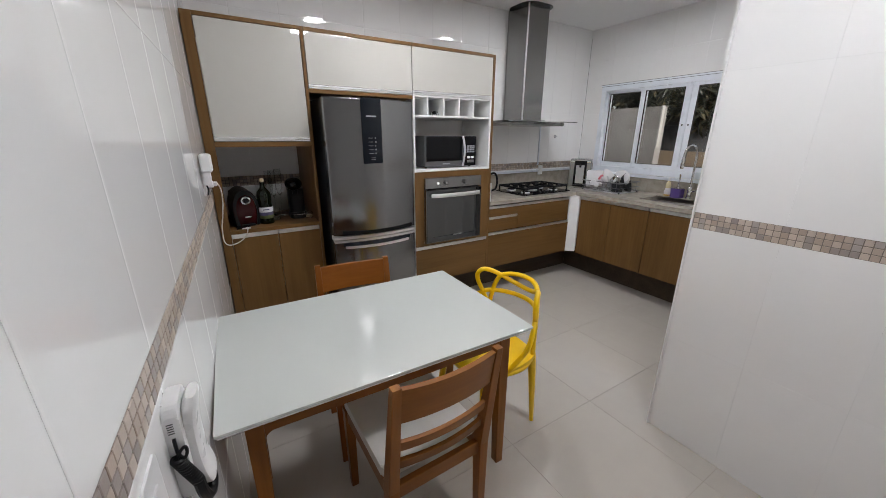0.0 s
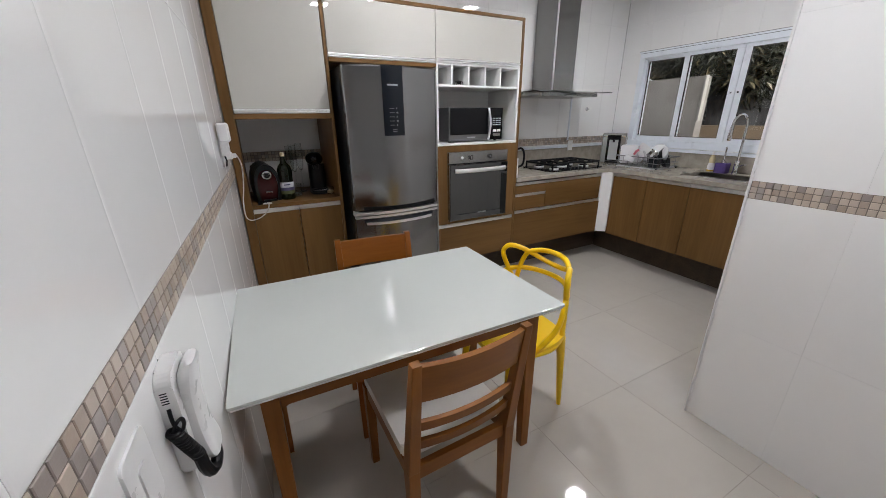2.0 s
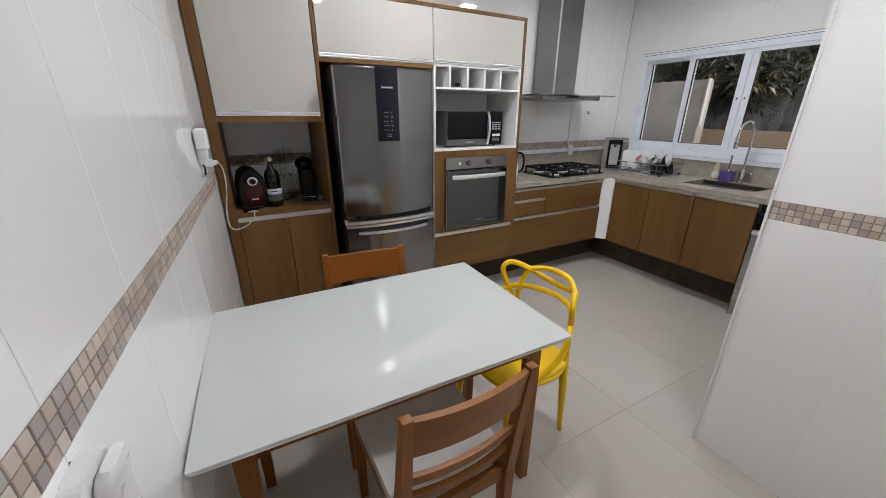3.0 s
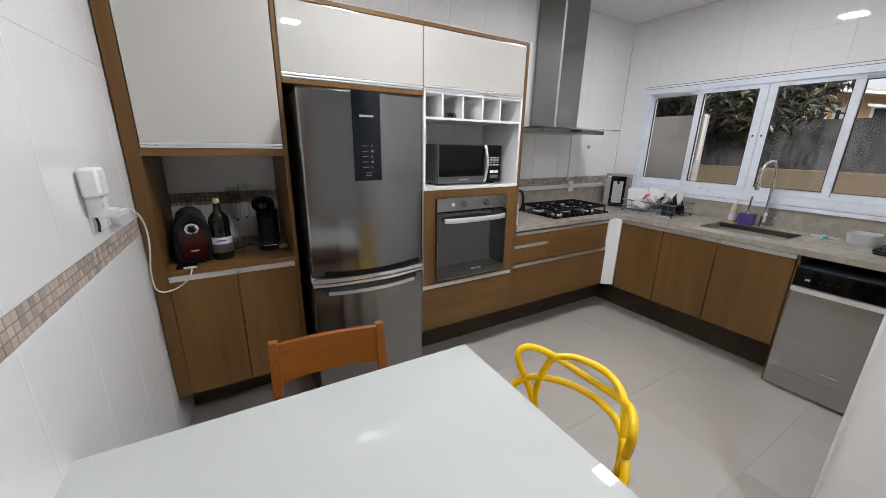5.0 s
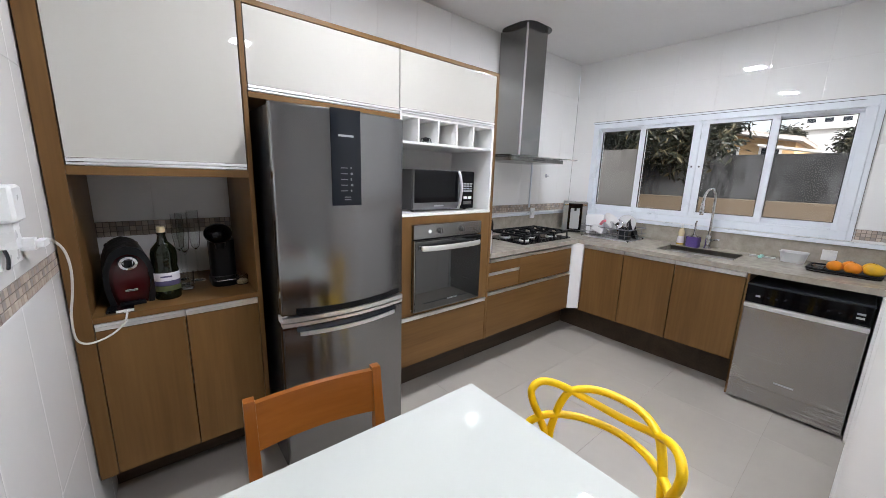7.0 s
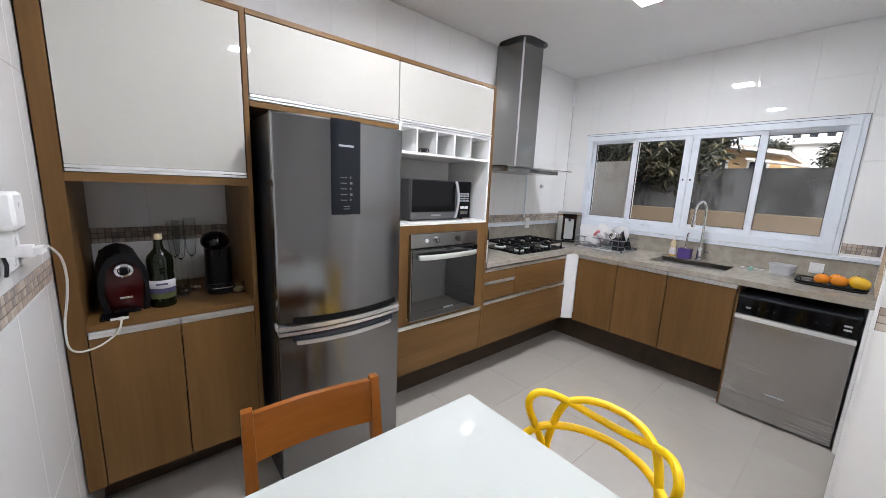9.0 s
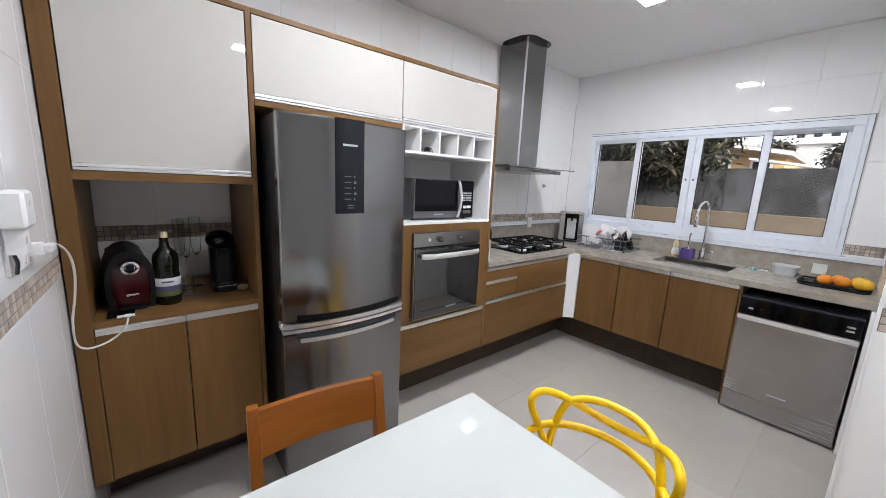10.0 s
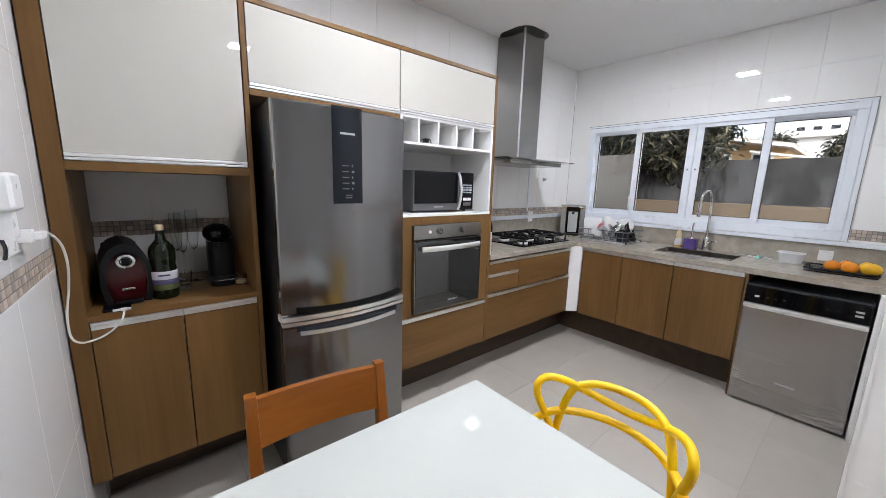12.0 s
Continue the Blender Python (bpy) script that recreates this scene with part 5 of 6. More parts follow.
pur = thing("water_purifier", (0, 0, 0), "silver and black countertop water purifier", "water purifier")
part("body", box(-0.128, 0.128, -0.08, 0.10, 0.0, 0.335, 0.018, 3), SILVER_PAINT, pur, "silver casing")
part("front", box(-0.074, 0.074, -0.088, -0.078, 0.02, 0.315, 0.006), BLACK_GLOSS, pur, "black front frame")
part("recess", box(-0.048, 0.048, -0.0905, -0.0875, 0.035, 0.262, 0.006), RECESS_GREY, pur, "pale dispensing recess")
part("spout", lathe([(0, 0), (0.012, 0), (0.014, 0.03), (0, 0.03)], (0, -0.105, 0.235), 14), BLACK, pur)
part("top_band", box(-0.118, 0.118, -0.086, -0.07, 0.292, 0.312, 0.004), CHROME, pur, "chrome top band")
part("drip_tray", box(-0.07, 0.07, -0.125, -0.085, 0.0, 0.022, 0.005), BLACK, pur)
pur.matrix_basis = pose(3.965, 3.20, T1, 0, 0, -56)

rack = thing("dish_rack", (3.88, 2.72, T1), "grey wire dish rack on the worktop", "dish rack")
RX0, RX1, RY0, RY1 = 3.70, 4.08, 2.47, 2.95
part("tray", box(RX0 + 0.01, RX1 - 0.01, RY0 + 0.01, RY1 - 0.01, T1, T1 + 0.010, 0.004), FROSTED, rack)
for z in (0.02, 0.06, 0.115):
    part("wire_ring", tube([(RX0, RY0, T1 + z), (RX1, RY0, T1 + z), (RX1, RY1, T1 + z), (RX0, RY1, T1 + z)], 0.0035 if z < 0.09 else 0.006, 6, smooth_steps=0, closed=True), WIRE_GREY, rack)
for k in range(8):
    y = RY0 + 0.035 + k * 0.058
    part("wire", tube([(RX0, y, T1 + 0.115), (RX0 + 0.004, y, T1 + 0.018), (RX1 - 0.004, y, T1 + 0.018), (RX1, y, T1 + 0.115)], 0.0026, 6, smooth_steps=0), WIRE_GREY, rack)
for x, y in ((RX0 + 0.02, RY0 + 0.01), (RX1 - 0.02, RY0 + 0.01), (RX0 + 0.02, RY1 - 0.01), (RX1 - 0.02, RY1 - 0.01)):
    part("foot", box(x - 0.008, x + 0.008, y - 0.008, y + 0.008, T1 + 0.0005, T1 + 0.022, 0.002), BLACK, rack)
part("cutlery_cup", box(RX0 + 0.01, RX0 + 0.09, RY0 + 0.01, RY0 + 0.10, T1 + 0.02, T1 + 0.12, 0.01), DARK_GREY, rack, "dark cutlery cup")


def leaning(name, profile, at, tilt, turn, material, label, category, seg=26, group=""):
    b_ = lathe(profile, (0, 0, 0), seg)
    b_.transform(pose(*at, tilt, 0, turn))
    return single(name, b_, material, label, category, group)


DZ = T1 + 0.022
leaning("bowl", [(0, 0), (0.05, 0), (0.10, 0.055), (0.118, 0.085), (0.114, 0.085), (0.096, 0.055), (0.046, 0.006), (0, 0.006)], (3.84, 2.745, DZ + 0.085), 52, 60, WHITE_PLASTIC, "white plastic bowl lying on its side in the dish rack", "bowl")
leaning("bowl", [(0, 0), (0.04, 0), (0.085, 0.05), (0.10, 0.075), (0.097, 0.075), (0.082, 0.05), (0.038, 0.005), (0, 0.005)], (3.82, 2.66, DZ + 0.055), 62, 75, CHROME, "steel mixing bowl leaning in the dish rack", "bowl")
pan_b = leaning("saucepan", [(0, 0), (0.072, 0), (0.082, 0.008), (0.084, 0.125), (0.080, 0.125), (0.076, 0.010), (0, 0.006)], (3.88, 2.575, DZ + 0.150), 112, 118, FROSTED, "pale grey saucepan lying upside down in the dish rack", "saucepan")
leaning("plate", [(0, 0), (0.06, 0), (0.10, 0.014), (0.10, 0.018), (0.058, 0.005), (0, 0.005)], (3.93, 2.86, DZ + 0.088), 80, 5, FROSTED, "white plate standing in the dish rack", "plate", group="plates in the rack")
leaning("plate", [(0, 0), (0.06, 0), (0.10, 0.014), (0.10, 0.018), (0.058, 0.005), (0, 0.005)], (3.95, 2.90, DZ + 0.088), 78, 0, FROSTED, "white plate standing in the dish rack", "plate", group="plates in the rack")
leaning("frying_pan", [(0, 0), (0.085, 0), (0.108, 0.040), (0.105, 0.040), (0.083, 0.005), (0, 0.005)], (3.90, 2.545, DZ + 0.075), 68, 15, BLACK, "black non-stick frying pan leaning in the dish rack", "frying pan")
leaning("steel_lid", [(0, 0.030), (0.012, 0.030), (0.012, 0.018), (0.05, 0.014), (0.085, 0.002), (0.085, 0), (0, 0.012)], (3.79, 2.665, DZ + 0.075), 75, 50, CHROME, "steel pan lid standing in the dish rack", "lid")
cb = prism(rounded(-0.085, 0.085, -0.10, 0.10, 0.02), 0.0, 0.014, 0.003)
cb.transform(pose(3.79, 2.86, DZ + 0.105, 74, 0, -50))
single("cutting_board", cb, FROSTED, "white plastic cutting board leaning in the dish rack", "cutting board")
lid = prism(rounded(-0.085, 0.085, -0.06, 0.06, 0.02), 0.0, 0.05, 0.006)
lid.transform(pose(3.76, 2.80, DZ + 0.035, 25, 10, 15))
single("food_box", lid, FROSTED, "translucent plastic food box drying in the rack", "food box")
single("spatula", tube([(3.80, 2.80, DZ + 0.11), (3.78, 2.765, DZ + 0.145), (3.77, 2.74, DZ + 0.155)], 0.013, 8), PINK, "pink rubber handle of a spatula in the rack", "utensil")
single("pan_handle", tube([(3.86, 2.62, DZ + 0.05), (3.80, 2.58, DZ + 0.075), (3.71, 2.50, DZ + 0.105)], 0.012, 8), BLACK, "black pan handle sticking out of the rack", "utensil")
for k in range(4):
    fk = tube([(3.735 + 0.012 * k, 2.50 + 0.018 * k, DZ + 0.01), (3.715 + 0.012 * k, 2.49 + 0.02 * k, DZ + 0.16)], 0.0035, 6, smooth_steps=0)
    single("fork", fk, CHROME, "steel cutlery standing in the dish rack", "cutlery", "cutlery in the rack")

soap = thing("soap_bottle", (4.07, 2.15, T1), "clear bottle of amber dish soap with white label", "soap bottle")
part("bottle", lathe([(0, 0), (0.026, 0), (0.029, 0.006), (0.029, 0.05), (0.022, 0.085), (0.027, 0.115), (0.02, 0.145), (0.010, 0.158), (0, 0.158)], (4.07, 2.15, T1), 20), PALE_SOAP, soap)
part("contents", lathe([(0.0262, 0.001), (0.0294, 0.007), (0.0294, 0.019), (0.0291, 0.0195)], (4.07, 2.15, T1), 20), SOAP, soap, "amber soap")
part("label", lathe([(0.0292, 0.02), (0.0296, 0.021), (0.0296, 0.05), (0.0232, 0.084), (0.0228, 0.085)], (4.07, 2.15, T1), 20), LABEL_WHITE, soap, "white label")
part("cap", lathe([(0, 0.159), (0.011, 0.159), (0.011, 0.185), (0.006, 0.195), (0, 0.195)], (4.07, 2.15, T1), 14), WHITE_PLASTIC, soap, "white cap")
spo = thing("soap_dispenser", (4.06, 2.045, T1), "purple see-through soap dispenser with chrome pump", "soap dispenser")
part("tank", prism(rounded(4.01, 4.11, 1.995, 2.095, 0.02), T1, T1 + 0.095, 0.008), PURPLE, spo)
part("collar", lathe([(0, 0.095), (0.022, 0.095), (0.02, 0.112), (0, 0.112)], (4.06, 2.045, T1), 16), CHROME, spo)
part("pump", tube([(4.06, 2.045, T1 + 0.105), (4.06, 2.045, T1 + 0.20), (4.05, 2.04, T1 + 0.235), (4.02, 2.03, T1 + 0.235)], 0.007, 8), CHROME, spo, "chrome pump")
sq = thing("squeegee", (4.04, 1.56, T1), "small sink squeegee with mint handle", "squeegee")
part("blade", box(4.03, 4.045, 1.47, 1.63, T1, T1 + 0.012, 0.003), FROSTED, sq)
part("handle", tube([(4.03, 1.55, T1 + 0.012), (3.99, 1.55, T1 + 0.016), (3.94, 1.55, T1 + 0.016)], 0.013, 10, flat=1.0), TURQUOISE, sq, "mint plastic handle")
tub = thing("plastic_bowl", (4.03, 1.37, T1), "empty milky plastic food bowl", "bowl")
wb = bmesh.new()
o1, o2, o3 = rounded(3.975, 4.085, 1.305, 1.435, 0.03), rounded(3.96, 4.10, 1.29, 1.45, 0.035), rounded(3.963, 4.097, 1.293, 1.447, 0.034)
r1 = [wb.verts.new((x, y, T1)) for x, y in o1]
r2 = [wb.verts.new((x, y, T1 + 0.075)) for x, y in o2]
r3 = [wb.verts.new((x, y, T1 + 0.075)) for x, y in o3]
r4 = [wb.verts.new((x, y, T1 + 0.004)) for x, y in o1]
wb.faces.new(r1[::-1])
wb.faces.new(r4)
for a, c in ((r1, r2), (r2, r3), (r3, r4)):
    for k in range(len(a)):
        wb.faces.new((a[k], a[(k + 1) % len(a)], c[(k + 1) % len(a)], c[k]))
part("bowl", wb, FROSTED, tub)
part("rim", tube([(x, y, T1 + 0.075) for x, y in o2], 0.003, 6, smooth_steps=0, closed=True), FROSTED, tub)
tray = thing("fruit_tray", (3.84, 1.09, T1), "dark oval tray holding fruit at the worktop's end", "tray")
part("base", prism(rounded(3.72, 3.98, 0.925, 1.27, 0.05), T1, T1 + 0.008, 0.002), BLACK, tray)
part("rim", tube([(x, y, T1 + 0.02) for x, y in rounded(3.722, 3.978, 0.927, 1.268, 0.05)], 0.008, 8, smooth_steps=0, closed=True), BLACK_IRON, tray, "raised dark rim")


def fruit(name, x, y, r, material, label, category, stretch=1.0):
    b_ = bmesh.new()
    bmesh.ops.create_uvsphere(b_, u_segments=22, v_segments=14, radius=r)
    for v in b_.verts:
        v.co *= 1 + 0.03 * noise.noise(v.co * 30 + Vector((x * 9, y * 9, 0)))
        v.co.z *= 0.94
        v.co.y *= stretch
    b_.transform(Matrix.Translation((x, y, T1 + 0.009 + r * 0.93)))
    f_ = single(name, b_, material, label, category, "fruit on the tray")
    part("stalk", lathe([(0, 0.004), (0.004, 0.003), (0.005, 0), (0, 0)], (x, y, T1 + 0.009 + r * 1.865), 8), BARK, f_)


fruit("orange", 3.80, 1.140, 0.040, ORANGE, "ripe orange lying on the dark tray", "fruit")
fruit("orange", 3.785, 1.056, 0.042, ORANGE, "ripe orange lying on the dark tray", "fruit")
fruit("orange", 3.875, 1.075, 0.040, ORANGE, "ripe orange lying on the dark tray", "fruit")
fruit("mango", 3.80, 0.964, 0.044, LEMON, "yellow-orange mango lying on the dark tray", "fruit", 1.15)
fruit("mango", 3.89, 0.976, 0.042, LEMON, "yellow-orange mango lying on the dark tray", "fruit", 1.1)
cup = thing("glass_ashtray", (3.80, 1.225, T1 + 0.009), "small clear glass dish on the tray", "dish")
part("glass", lathe([(0, 0), (0.03, 0), (0.036, 0.03), (0.033, 0.03), (0.027, 0.006), (0, 0.006)], (3.80, 1.215, T1 + 0.009), 18), CLEAR, cup)

# ---------- outside the window ----------
plain("ground", box(4.37, 400, -200, 200, -0.35, -0.25), GROUND, "paved yard outside reaching to the distance", "ground")
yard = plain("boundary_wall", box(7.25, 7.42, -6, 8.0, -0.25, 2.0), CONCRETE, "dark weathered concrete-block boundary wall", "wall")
plain("plinth_wall", box(7.0, 7.20, -6, 8.0, -0.25, 1.340, 0.01), TAN, "tan-painted low retaining wall in front of the boundary wall", "wall")
plain("side_wall", box(6.28, 6.46, 3.578, 7.5, -0.25, 2.06, 0.006), RENDER_GREY, "grey cement-rendered yard wall with a pale end", "wall")
# Pale block whose colour carries the light on the wall's upper end.
plain("wall_post", box(6.27, 6.345, 3.552, 3.577, 1.42, 2.07, 0.008), LIT_RENDER, "pale post for the lit end of the yard wall", "post")

house = thing("neighbour_house", (15, 3.0, -0.25), "apricot-painted house with tiled roof behind the wall", "house")
part("wall", box(14, 20, 2.75, 4.75, -0.25, 2.74, 0.0), HOUSE_PAINT, house)
gb = bmesh.new()
for x in (14.0, 20.0):
    gb.faces.new([gb.verts.new(q) for q in ((x, 2.75, 2.745), (x, 4.6, 2.745), (x, 4.6, 3.08))])
part("gable", gb, HOUSE_PAINT, house)


def slope(x0, x1, y0, y1, z0, z1, t):
    """A roof slab that rises from y0 to y1."""
    b_ = bmesh.new()
    v = [b_.verts.new(q) for q in ((x0, y0, z0), (x1, y0, z0), (x1, y1, z1), (x0, y1, z1), (x0, y0, z0 + t), (x1, y0, z0 + t), (x1, y1, z1 + t), (x0, y1, z1 + t))]
    for q in ((3, 2, 1, 0), (4, 5, 6, 7), (0, 1, 5, 4), (1, 2, 6, 5), (2, 3, 7, 6), (3, 0, 4, 7)):
        b_.faces.new([v[k] for k in q])
    return b_


roof = part("roof", slope(13.3, 20.5, 2.55, 4.75, 2.70, 3.14, 0.07), ROOF_TILE, house)
for k in range(9):
    x = 13.45 + k * 0.36
    part("roof_roll", tube([(x, 2.55, 2.78), (x, 4.75, 3.22)], 0.05, 6, smooth_steps=0), ROOF_TILE, roof)
part("fascia", slope(13.24, 13.295, 2.53, 4.75, 2.70, 3.14, 0.065), FAR_WHITE, roof, "white eaves board")
part("lean_to_roof", slope(12.6, 13.2, 1.95, 3.3, 2.33, 2.56, 0.05), FAR_WHITE, house, "pale sheet roof of a lean-to")
for y0, y1 in ((3.0, 3.5), (3.95, 4.15), (4.25, 4.5)):
    w_ = part("window", box(13.96, 14.0, y0, y1, 1.6, 2.66), FAR_WHITE, house, "white window frame")
    part("pane", box(13.95, 13.962, y0 + 0.06, y1 - 0.06, 1.66, 2.60), DARK_GREY, w_)
for nm, x0, x1, y0, y1, h, lab in (("apartment_building", 60, 75, 2.6, 8.5, 10.3, "pale apartment building far behind the houses"), ("warehouse", 30, 44, 2.95, 4.95, 4.75, "pale plain building behind the houses")):
    bl = thing(nm, ((x0 + x1) / 2, (y0 + y1) / 2, -0.25), lab, "building")
    part("wall", box(x0, x1, y0, y1, -0.25, h), FAR_WHITE, bl)
    part("roof", box(x0 - 0.3, x1 + 0.3, y0 - 0.3, y1 + 0.3, h, h + 0.35), FAR_WHITE, bl)
    if nm == "apartment_building":
        for r in range(4):
            for c in range(4):
                part("window", box(x0 - 0.05, x0 + 0.02, y0 + 0.5 + c * 1.4, y0 + 1.2 + c * 1.4, 0.6 + r * 2.5, 1.7 + r * 2.5), DARK_GREY, bl)


def tree(x, y, base, trunk_h, centre, size, leaves, label, seed, leaf_len=0.17, hanging=()):
    rng = random.Random(seed)
    t_ = thing("tree", (x, y, base), label, "tree", "trees behind the wall")
    tr_ = bmesh.new()
    tube([(x, y, base), (x + 0.08, y - 0.05, base + trunk_h * 0.5), (centre[0], centre[1], base + trunk_h)], 0.12, 8, bm=tr_, radii=(0.16, 0.07))
    tips = []
    for k in range(16):
        d = Vector((rng.uniform(-1, 1), rng.uniform(-1, 1), rng.uniform(-0.35, 0.9)))
        tip = Vector(centre) + Vector((d.x * size[0], d.y * size[1], d.z * size[2]))
        mid = Vector((centre[0], centre[1], base + trunk_h)).lerp(tip, 0.5) + Vector((0, 0, 0.15))
        tube([(centre[0], centre[1], base + trunk_h * 0.92), mid, tip], 0.03, 6, bm=tr_, radii=(0.05, 0.012), smooth_steps=3)
        tips += [tip, mid.lerp(tip, 0.5)]
    for tip in hanging:
        tip = Vector(tip)
        mid = Vector((centre[0], centre[1], base + trunk_h)).lerp(tip, 0.6) + Vector((0, 0, 0.30))
        tube([(centre[0], centre[1], base + trunk_h * 0.92), mid, tip], 0.03, 6, bm=tr_, radii=(0.04, 0.008), smooth_steps=3)
        tips += [tip, tip, mid.lerp(tip, 0.6) + Vector((0, 0, 0.05))]
    part("trunk", tr_, BARK, t_)
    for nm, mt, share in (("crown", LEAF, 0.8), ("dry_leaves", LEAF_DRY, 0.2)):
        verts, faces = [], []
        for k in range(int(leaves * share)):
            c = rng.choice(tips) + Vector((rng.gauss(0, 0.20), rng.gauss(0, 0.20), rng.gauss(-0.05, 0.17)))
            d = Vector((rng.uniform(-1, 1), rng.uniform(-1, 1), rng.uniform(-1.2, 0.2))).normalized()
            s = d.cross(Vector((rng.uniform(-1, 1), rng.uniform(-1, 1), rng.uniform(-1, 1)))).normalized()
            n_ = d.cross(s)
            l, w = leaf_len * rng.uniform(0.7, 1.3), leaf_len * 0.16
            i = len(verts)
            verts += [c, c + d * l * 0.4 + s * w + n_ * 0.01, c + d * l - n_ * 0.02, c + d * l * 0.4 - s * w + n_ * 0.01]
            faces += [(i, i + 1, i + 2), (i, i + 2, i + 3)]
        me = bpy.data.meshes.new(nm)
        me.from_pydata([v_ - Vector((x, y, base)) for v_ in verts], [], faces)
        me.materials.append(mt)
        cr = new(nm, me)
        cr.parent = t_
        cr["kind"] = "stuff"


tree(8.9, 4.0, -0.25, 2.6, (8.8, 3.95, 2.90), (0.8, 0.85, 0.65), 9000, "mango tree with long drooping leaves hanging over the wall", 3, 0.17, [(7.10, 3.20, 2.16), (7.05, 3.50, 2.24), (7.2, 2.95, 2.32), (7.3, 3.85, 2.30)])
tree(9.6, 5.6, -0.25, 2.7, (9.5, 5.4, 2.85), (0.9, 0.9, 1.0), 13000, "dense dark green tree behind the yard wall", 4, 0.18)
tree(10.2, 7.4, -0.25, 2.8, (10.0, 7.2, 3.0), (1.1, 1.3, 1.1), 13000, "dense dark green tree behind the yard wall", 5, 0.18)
tree(24.0, 2.25, -0.25, 3.2, (24.0, 2.25, 3.5), (0.6, 0.30, 0.6), 1200, "narrow dark tree between the far buildings", 8, 0.25)
tree(24.0, 4.45, -0.25, 3.4, (24.0, 4.45, 3.85), (0.5, 0.28, 0.4), 1200, "small rounded tree behind the neighbour's roof", 9, 0.25)


# ---------- wall tiles, mosaic band and floor tiles ----------
PITCH = 0.335
mesh_store = {}


def piece_mesh(name, w, h, d, material, rings):
    """A flat piece with eased front edges, its back at y = d, its front at y = 0; rings: (inset, depth) from the rim inwards."""
    key = (name, round(w, 4), round(h, 4), rings)
    if key not in mesh_store:
        vs, fs = [], []
        for inset, y in ((0.0, d),) + rings:
            vs += [(inset, y, inset), (w - inset, y, inset), (w - inset, y, h - inset), (inset, y, h - inset)]
        n = len(rings)
        for r in range(n):
            for k in range(4):
                j = (k + 1) % 4
                fs.append((4 * r + k, 4 * r + j, 4 * r + 4 + j, 4 * r + 4 + k))
        fs.append((4 * n, 4 * n + 1, 4 * n + 2, 4 * n + 3))
        me = bpy.data.meshes.new(name)
        me.from_pydata(vs, [], fs)
        me.materials.append(material)
        mesh_store[key] = me
    return mesh_store[key]


def eased(b):
    return ((0.0, b), (b, 0.0))


PILLOW = ((0.0, 0.0014), (0.0012, 0.0006), (0.0035, 0.0002), (0.0065, 0.0))


def lay(wall_ob, u0, u1, rows, start, holes=(), pitch=PITCH, rim=PILLOW, gap=0.0010):
    """Glazed tiles over a wall from u0 to u1; `start` is where one joint stands."""
    k0 = math.floor((u0 - start) / pitch)
    k1 = math.ceil((u1 - start) / pitch)
    cuts_z = sorted({z for h in holes for z in (h[2], h[3])})
    for k in range(k0, k1):
        a, b_ = max(u0, start + k * pitch), min(u1, start + (k + 1) * pitch)
        if b_ - a < 0.01:
            continue
        for z0, z1 in rows:
            zs = [z0] + [z for z in cuts_z if z0 < z < z1] + [z1]
            us = [a] + sorted({u for h in holes for u in (h[0], h[1]) if a < u < b_}) + [b_]
            for za, zb in zip(zs, zs[1:]):
                for ua, ub in zip(us, us[1:]):
                    if any(h[0] <= ua + 1e-6 and ub <= h[1] + 1e-6 and h[2] <= za + 1e-6 and zb <= h[3] + 1e-6 for h in holes) or zb - za < 0.01 or ub - ua < 0.01:
                        continue
                    o = new("tile", piece_mesh("tile", ub - ua - gap, zb - za - gap, 0.006, TILE, rim))
                    o.parent = wall_ob
                    o.location = (ua + gap / 2, 0, za + gap / 2)


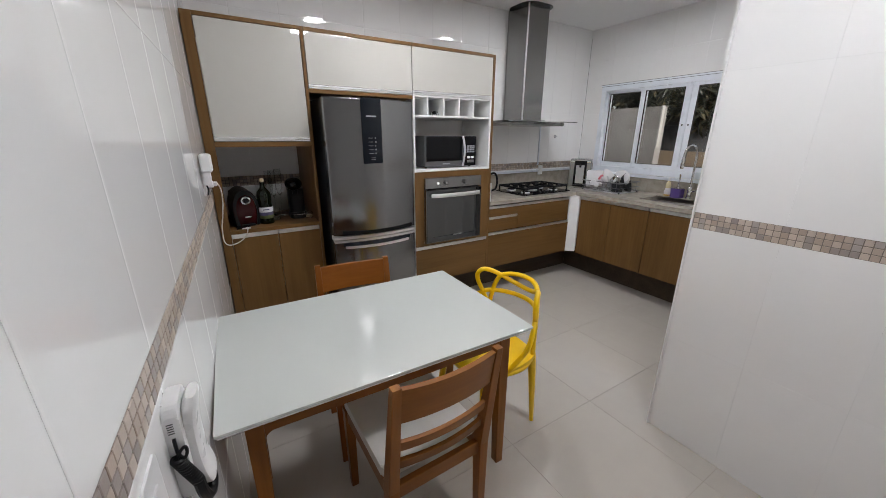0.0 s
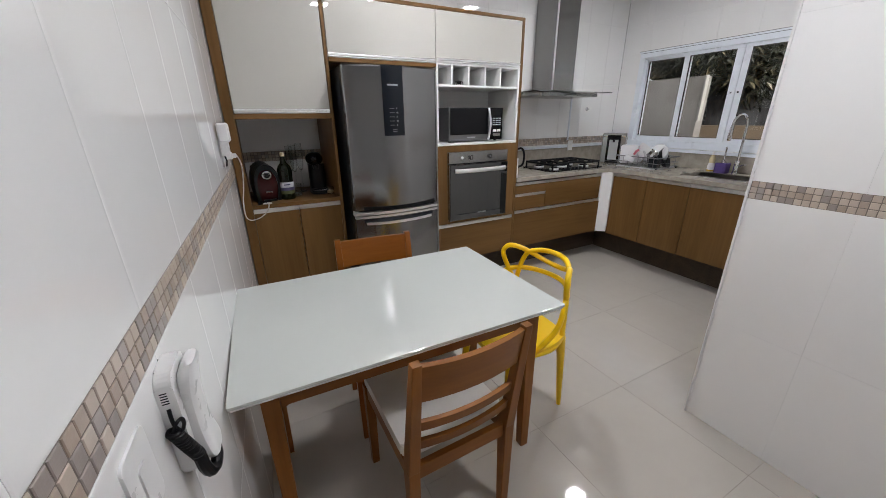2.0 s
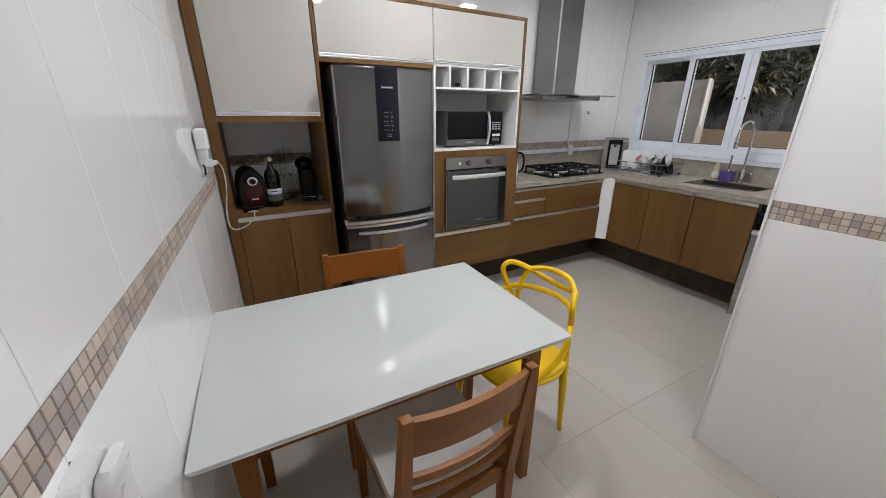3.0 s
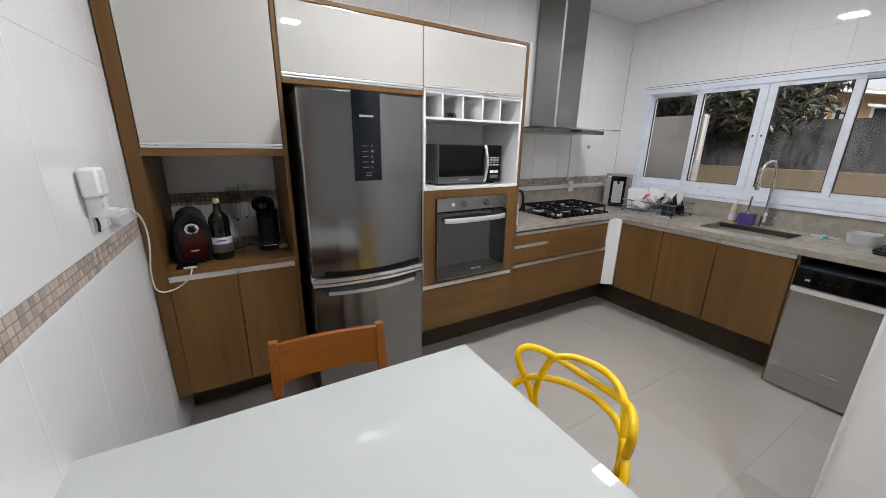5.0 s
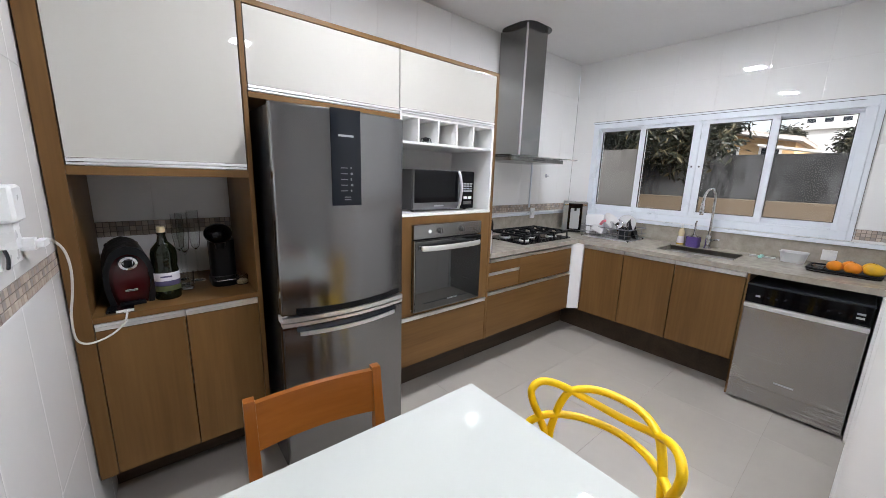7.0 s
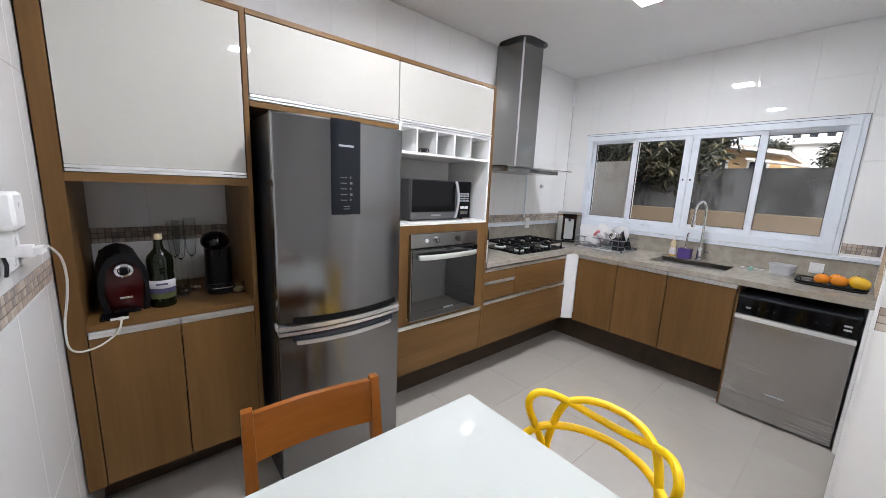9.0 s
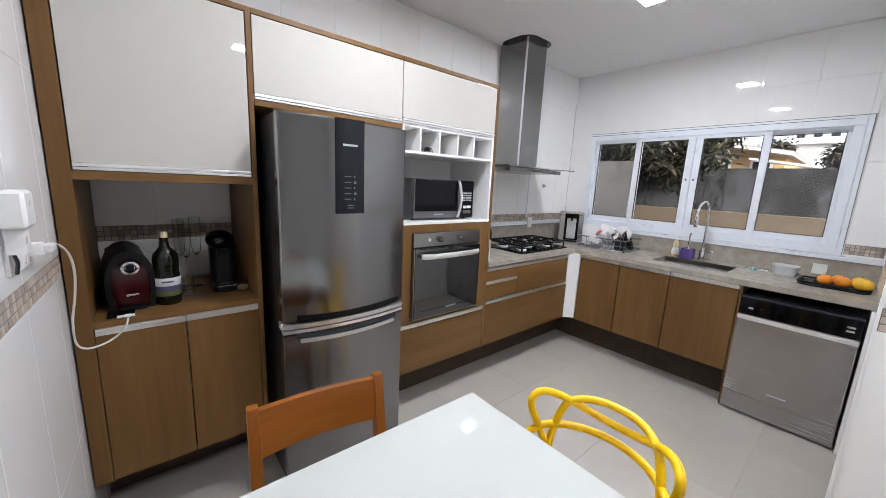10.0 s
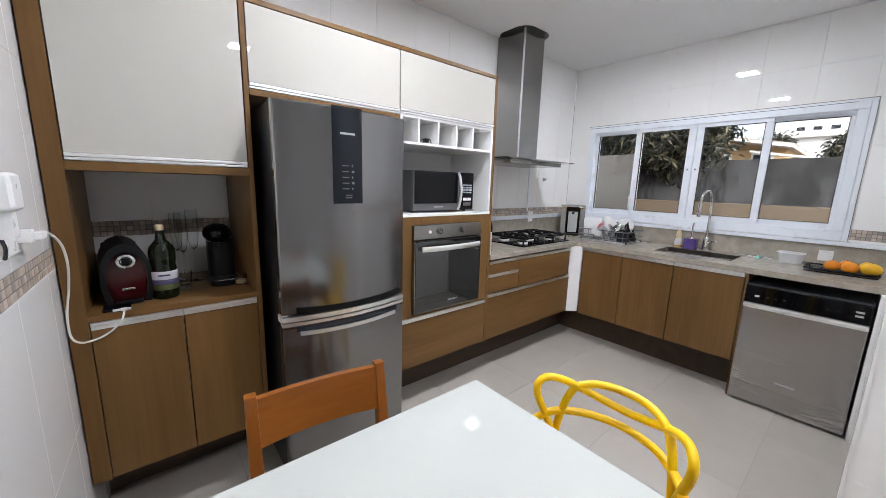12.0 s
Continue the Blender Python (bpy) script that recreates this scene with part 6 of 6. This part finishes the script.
def mosaic(wall_ob, u0, u1, z0, single_from=None, single_to=None):
    """A band of three rows of small stone squares; those within the given stretch are pieces of their own."""
    s, g = 0.0220, 0.0030
    bk = box(u0, u1, 0.0018, 0.006, z0, z0 + 0.075)
    lpart("band_bed", bk, DARK_GROUT, wall_ob)
    n = int((u1 - u0) / (s + g))
    rest_v, rest_f = [], []
    rng = random.Random(int(u1 * 1000) + int(z0 * 777))
    for k in range(n):
        for r in range(3):
            u, z = u0 + g + k * (s + g), z0 + 0.0015 + r * (s + g)
            if single_from is not None and single_from <= u <= single_to:
                o = new("mosaic_piece", piece_mesh("mosaic_piece", s, s, 0.006, MOSAIC, eased(0.0009)))
                o.parent = wall_ob
                o.location = (u, rng.uniform(-0.0003, 0.0005), z)
            else:
                me = piece_mesh("mosaic_piece", s, s, 0.006, MOSAIC, eased(0.0009))
                i = len(rest_v)
                dy = rng.uniform(-0.0003, 0.0005)
                rest_v += [(v.co.x + u, v.co.y + dy, v.co.z + z) for v in me.vertices]
                rest_f += [tuple(i + q for q in p.vertices) for p in me.polygons]
    if rest_v:
        me = bpy.data.meshes.new("mosaic_band")
        me.from_pydata(rest_v, [], rest_f)
        me.materials.append(MOSAIC)
        o = new("mosaic_band", me)
        o.parent = wall_ob
        o["kind"] = "stuff"


def rows_for(band):
    return [(0.0, 0.575), (0.575, band), (band + 0.075, 1.86), (1.86, 2.465), (2.465, CEIL)]


lay(wall_west, 0.0, 3.07, rows_for(1.175), 0.48, pitch=0.318, rim=((0.0, 0.0010), (0.0015, 0.0004), (0.0045, 0.00012), (0.0085, 0.0)), gap=0.0005)
mosaic(wall_west, 0.0, 3.07, 1.175, 0.0, 2.50)
lay(wall_north, 0.0, 4.27, rows_for(1.205), 0.64)
mosaic(wall_north, 0.0, 4.26, 1.205)
WIN_HOLE = [(0.25, 2.31, 1.17, 2.168)]
lay(wall_east, 0.0, 2.55, rows_for(1.185), 0.0, WIN_HOLE)
mosaic(wall_east, 2.345, 2.54, 1.185, 2.345, 2.54)
mosaic(wall_east, 0.0, 0.245, 1.185, 0.0, 0.245)
lay(wall_partition, 0.0, 3.2, rows_for(1.175), 0.0, rim=eased(0.0004), gap=0.0003)
mosaic(wall_partition, 0.0, 1.0, 1.175, 0.0, 1.0)
lay(wall_kitchen_south, 0.0, 2.262, rows_for(1.185), 0.0)
mosaic(wall_kitchen_south, 0.0, 2.262, 1.185)
single("edge_trim", box(1.921, 1.931, 0.944, 0.953, 0.0, CEIL, 0.002), WHITE_PLASTIC, "white corner trim on the tiled wall's end", "trim", kind="structure")

FT = 0.645
for i in range(-4, 6):
    for j in range(-6, 5):
        x0, y0 = 1.785 + i * FT, 1.238 + j * FT
        x1, y1 = min(x0 + FT, 4.25), min(y0 + FT, 3.47)
        x0, y0 = max(x0, -0.35), max(y0, -2.30)
        if x1 - x0 < 0.02 or y1 - y0 < 0.02:
            continue
        g = 0.0010
        me = piece_mesh("floor_tile", x1 - x0 - g, y1 - y0 - g, 0.012, FLOOR, eased(0.0006))
        o = new("floor_tile", me)
        o.parent = floor
        o.matrix_basis = pose(x0 + g / 2, y1 - g / 2, 0, 0, 0, 0) @ Matrix(((1, 0, 0, 0), (0, 0, -1, 0), (0, -1, 0, 0), (0, 0, 0, 1)))
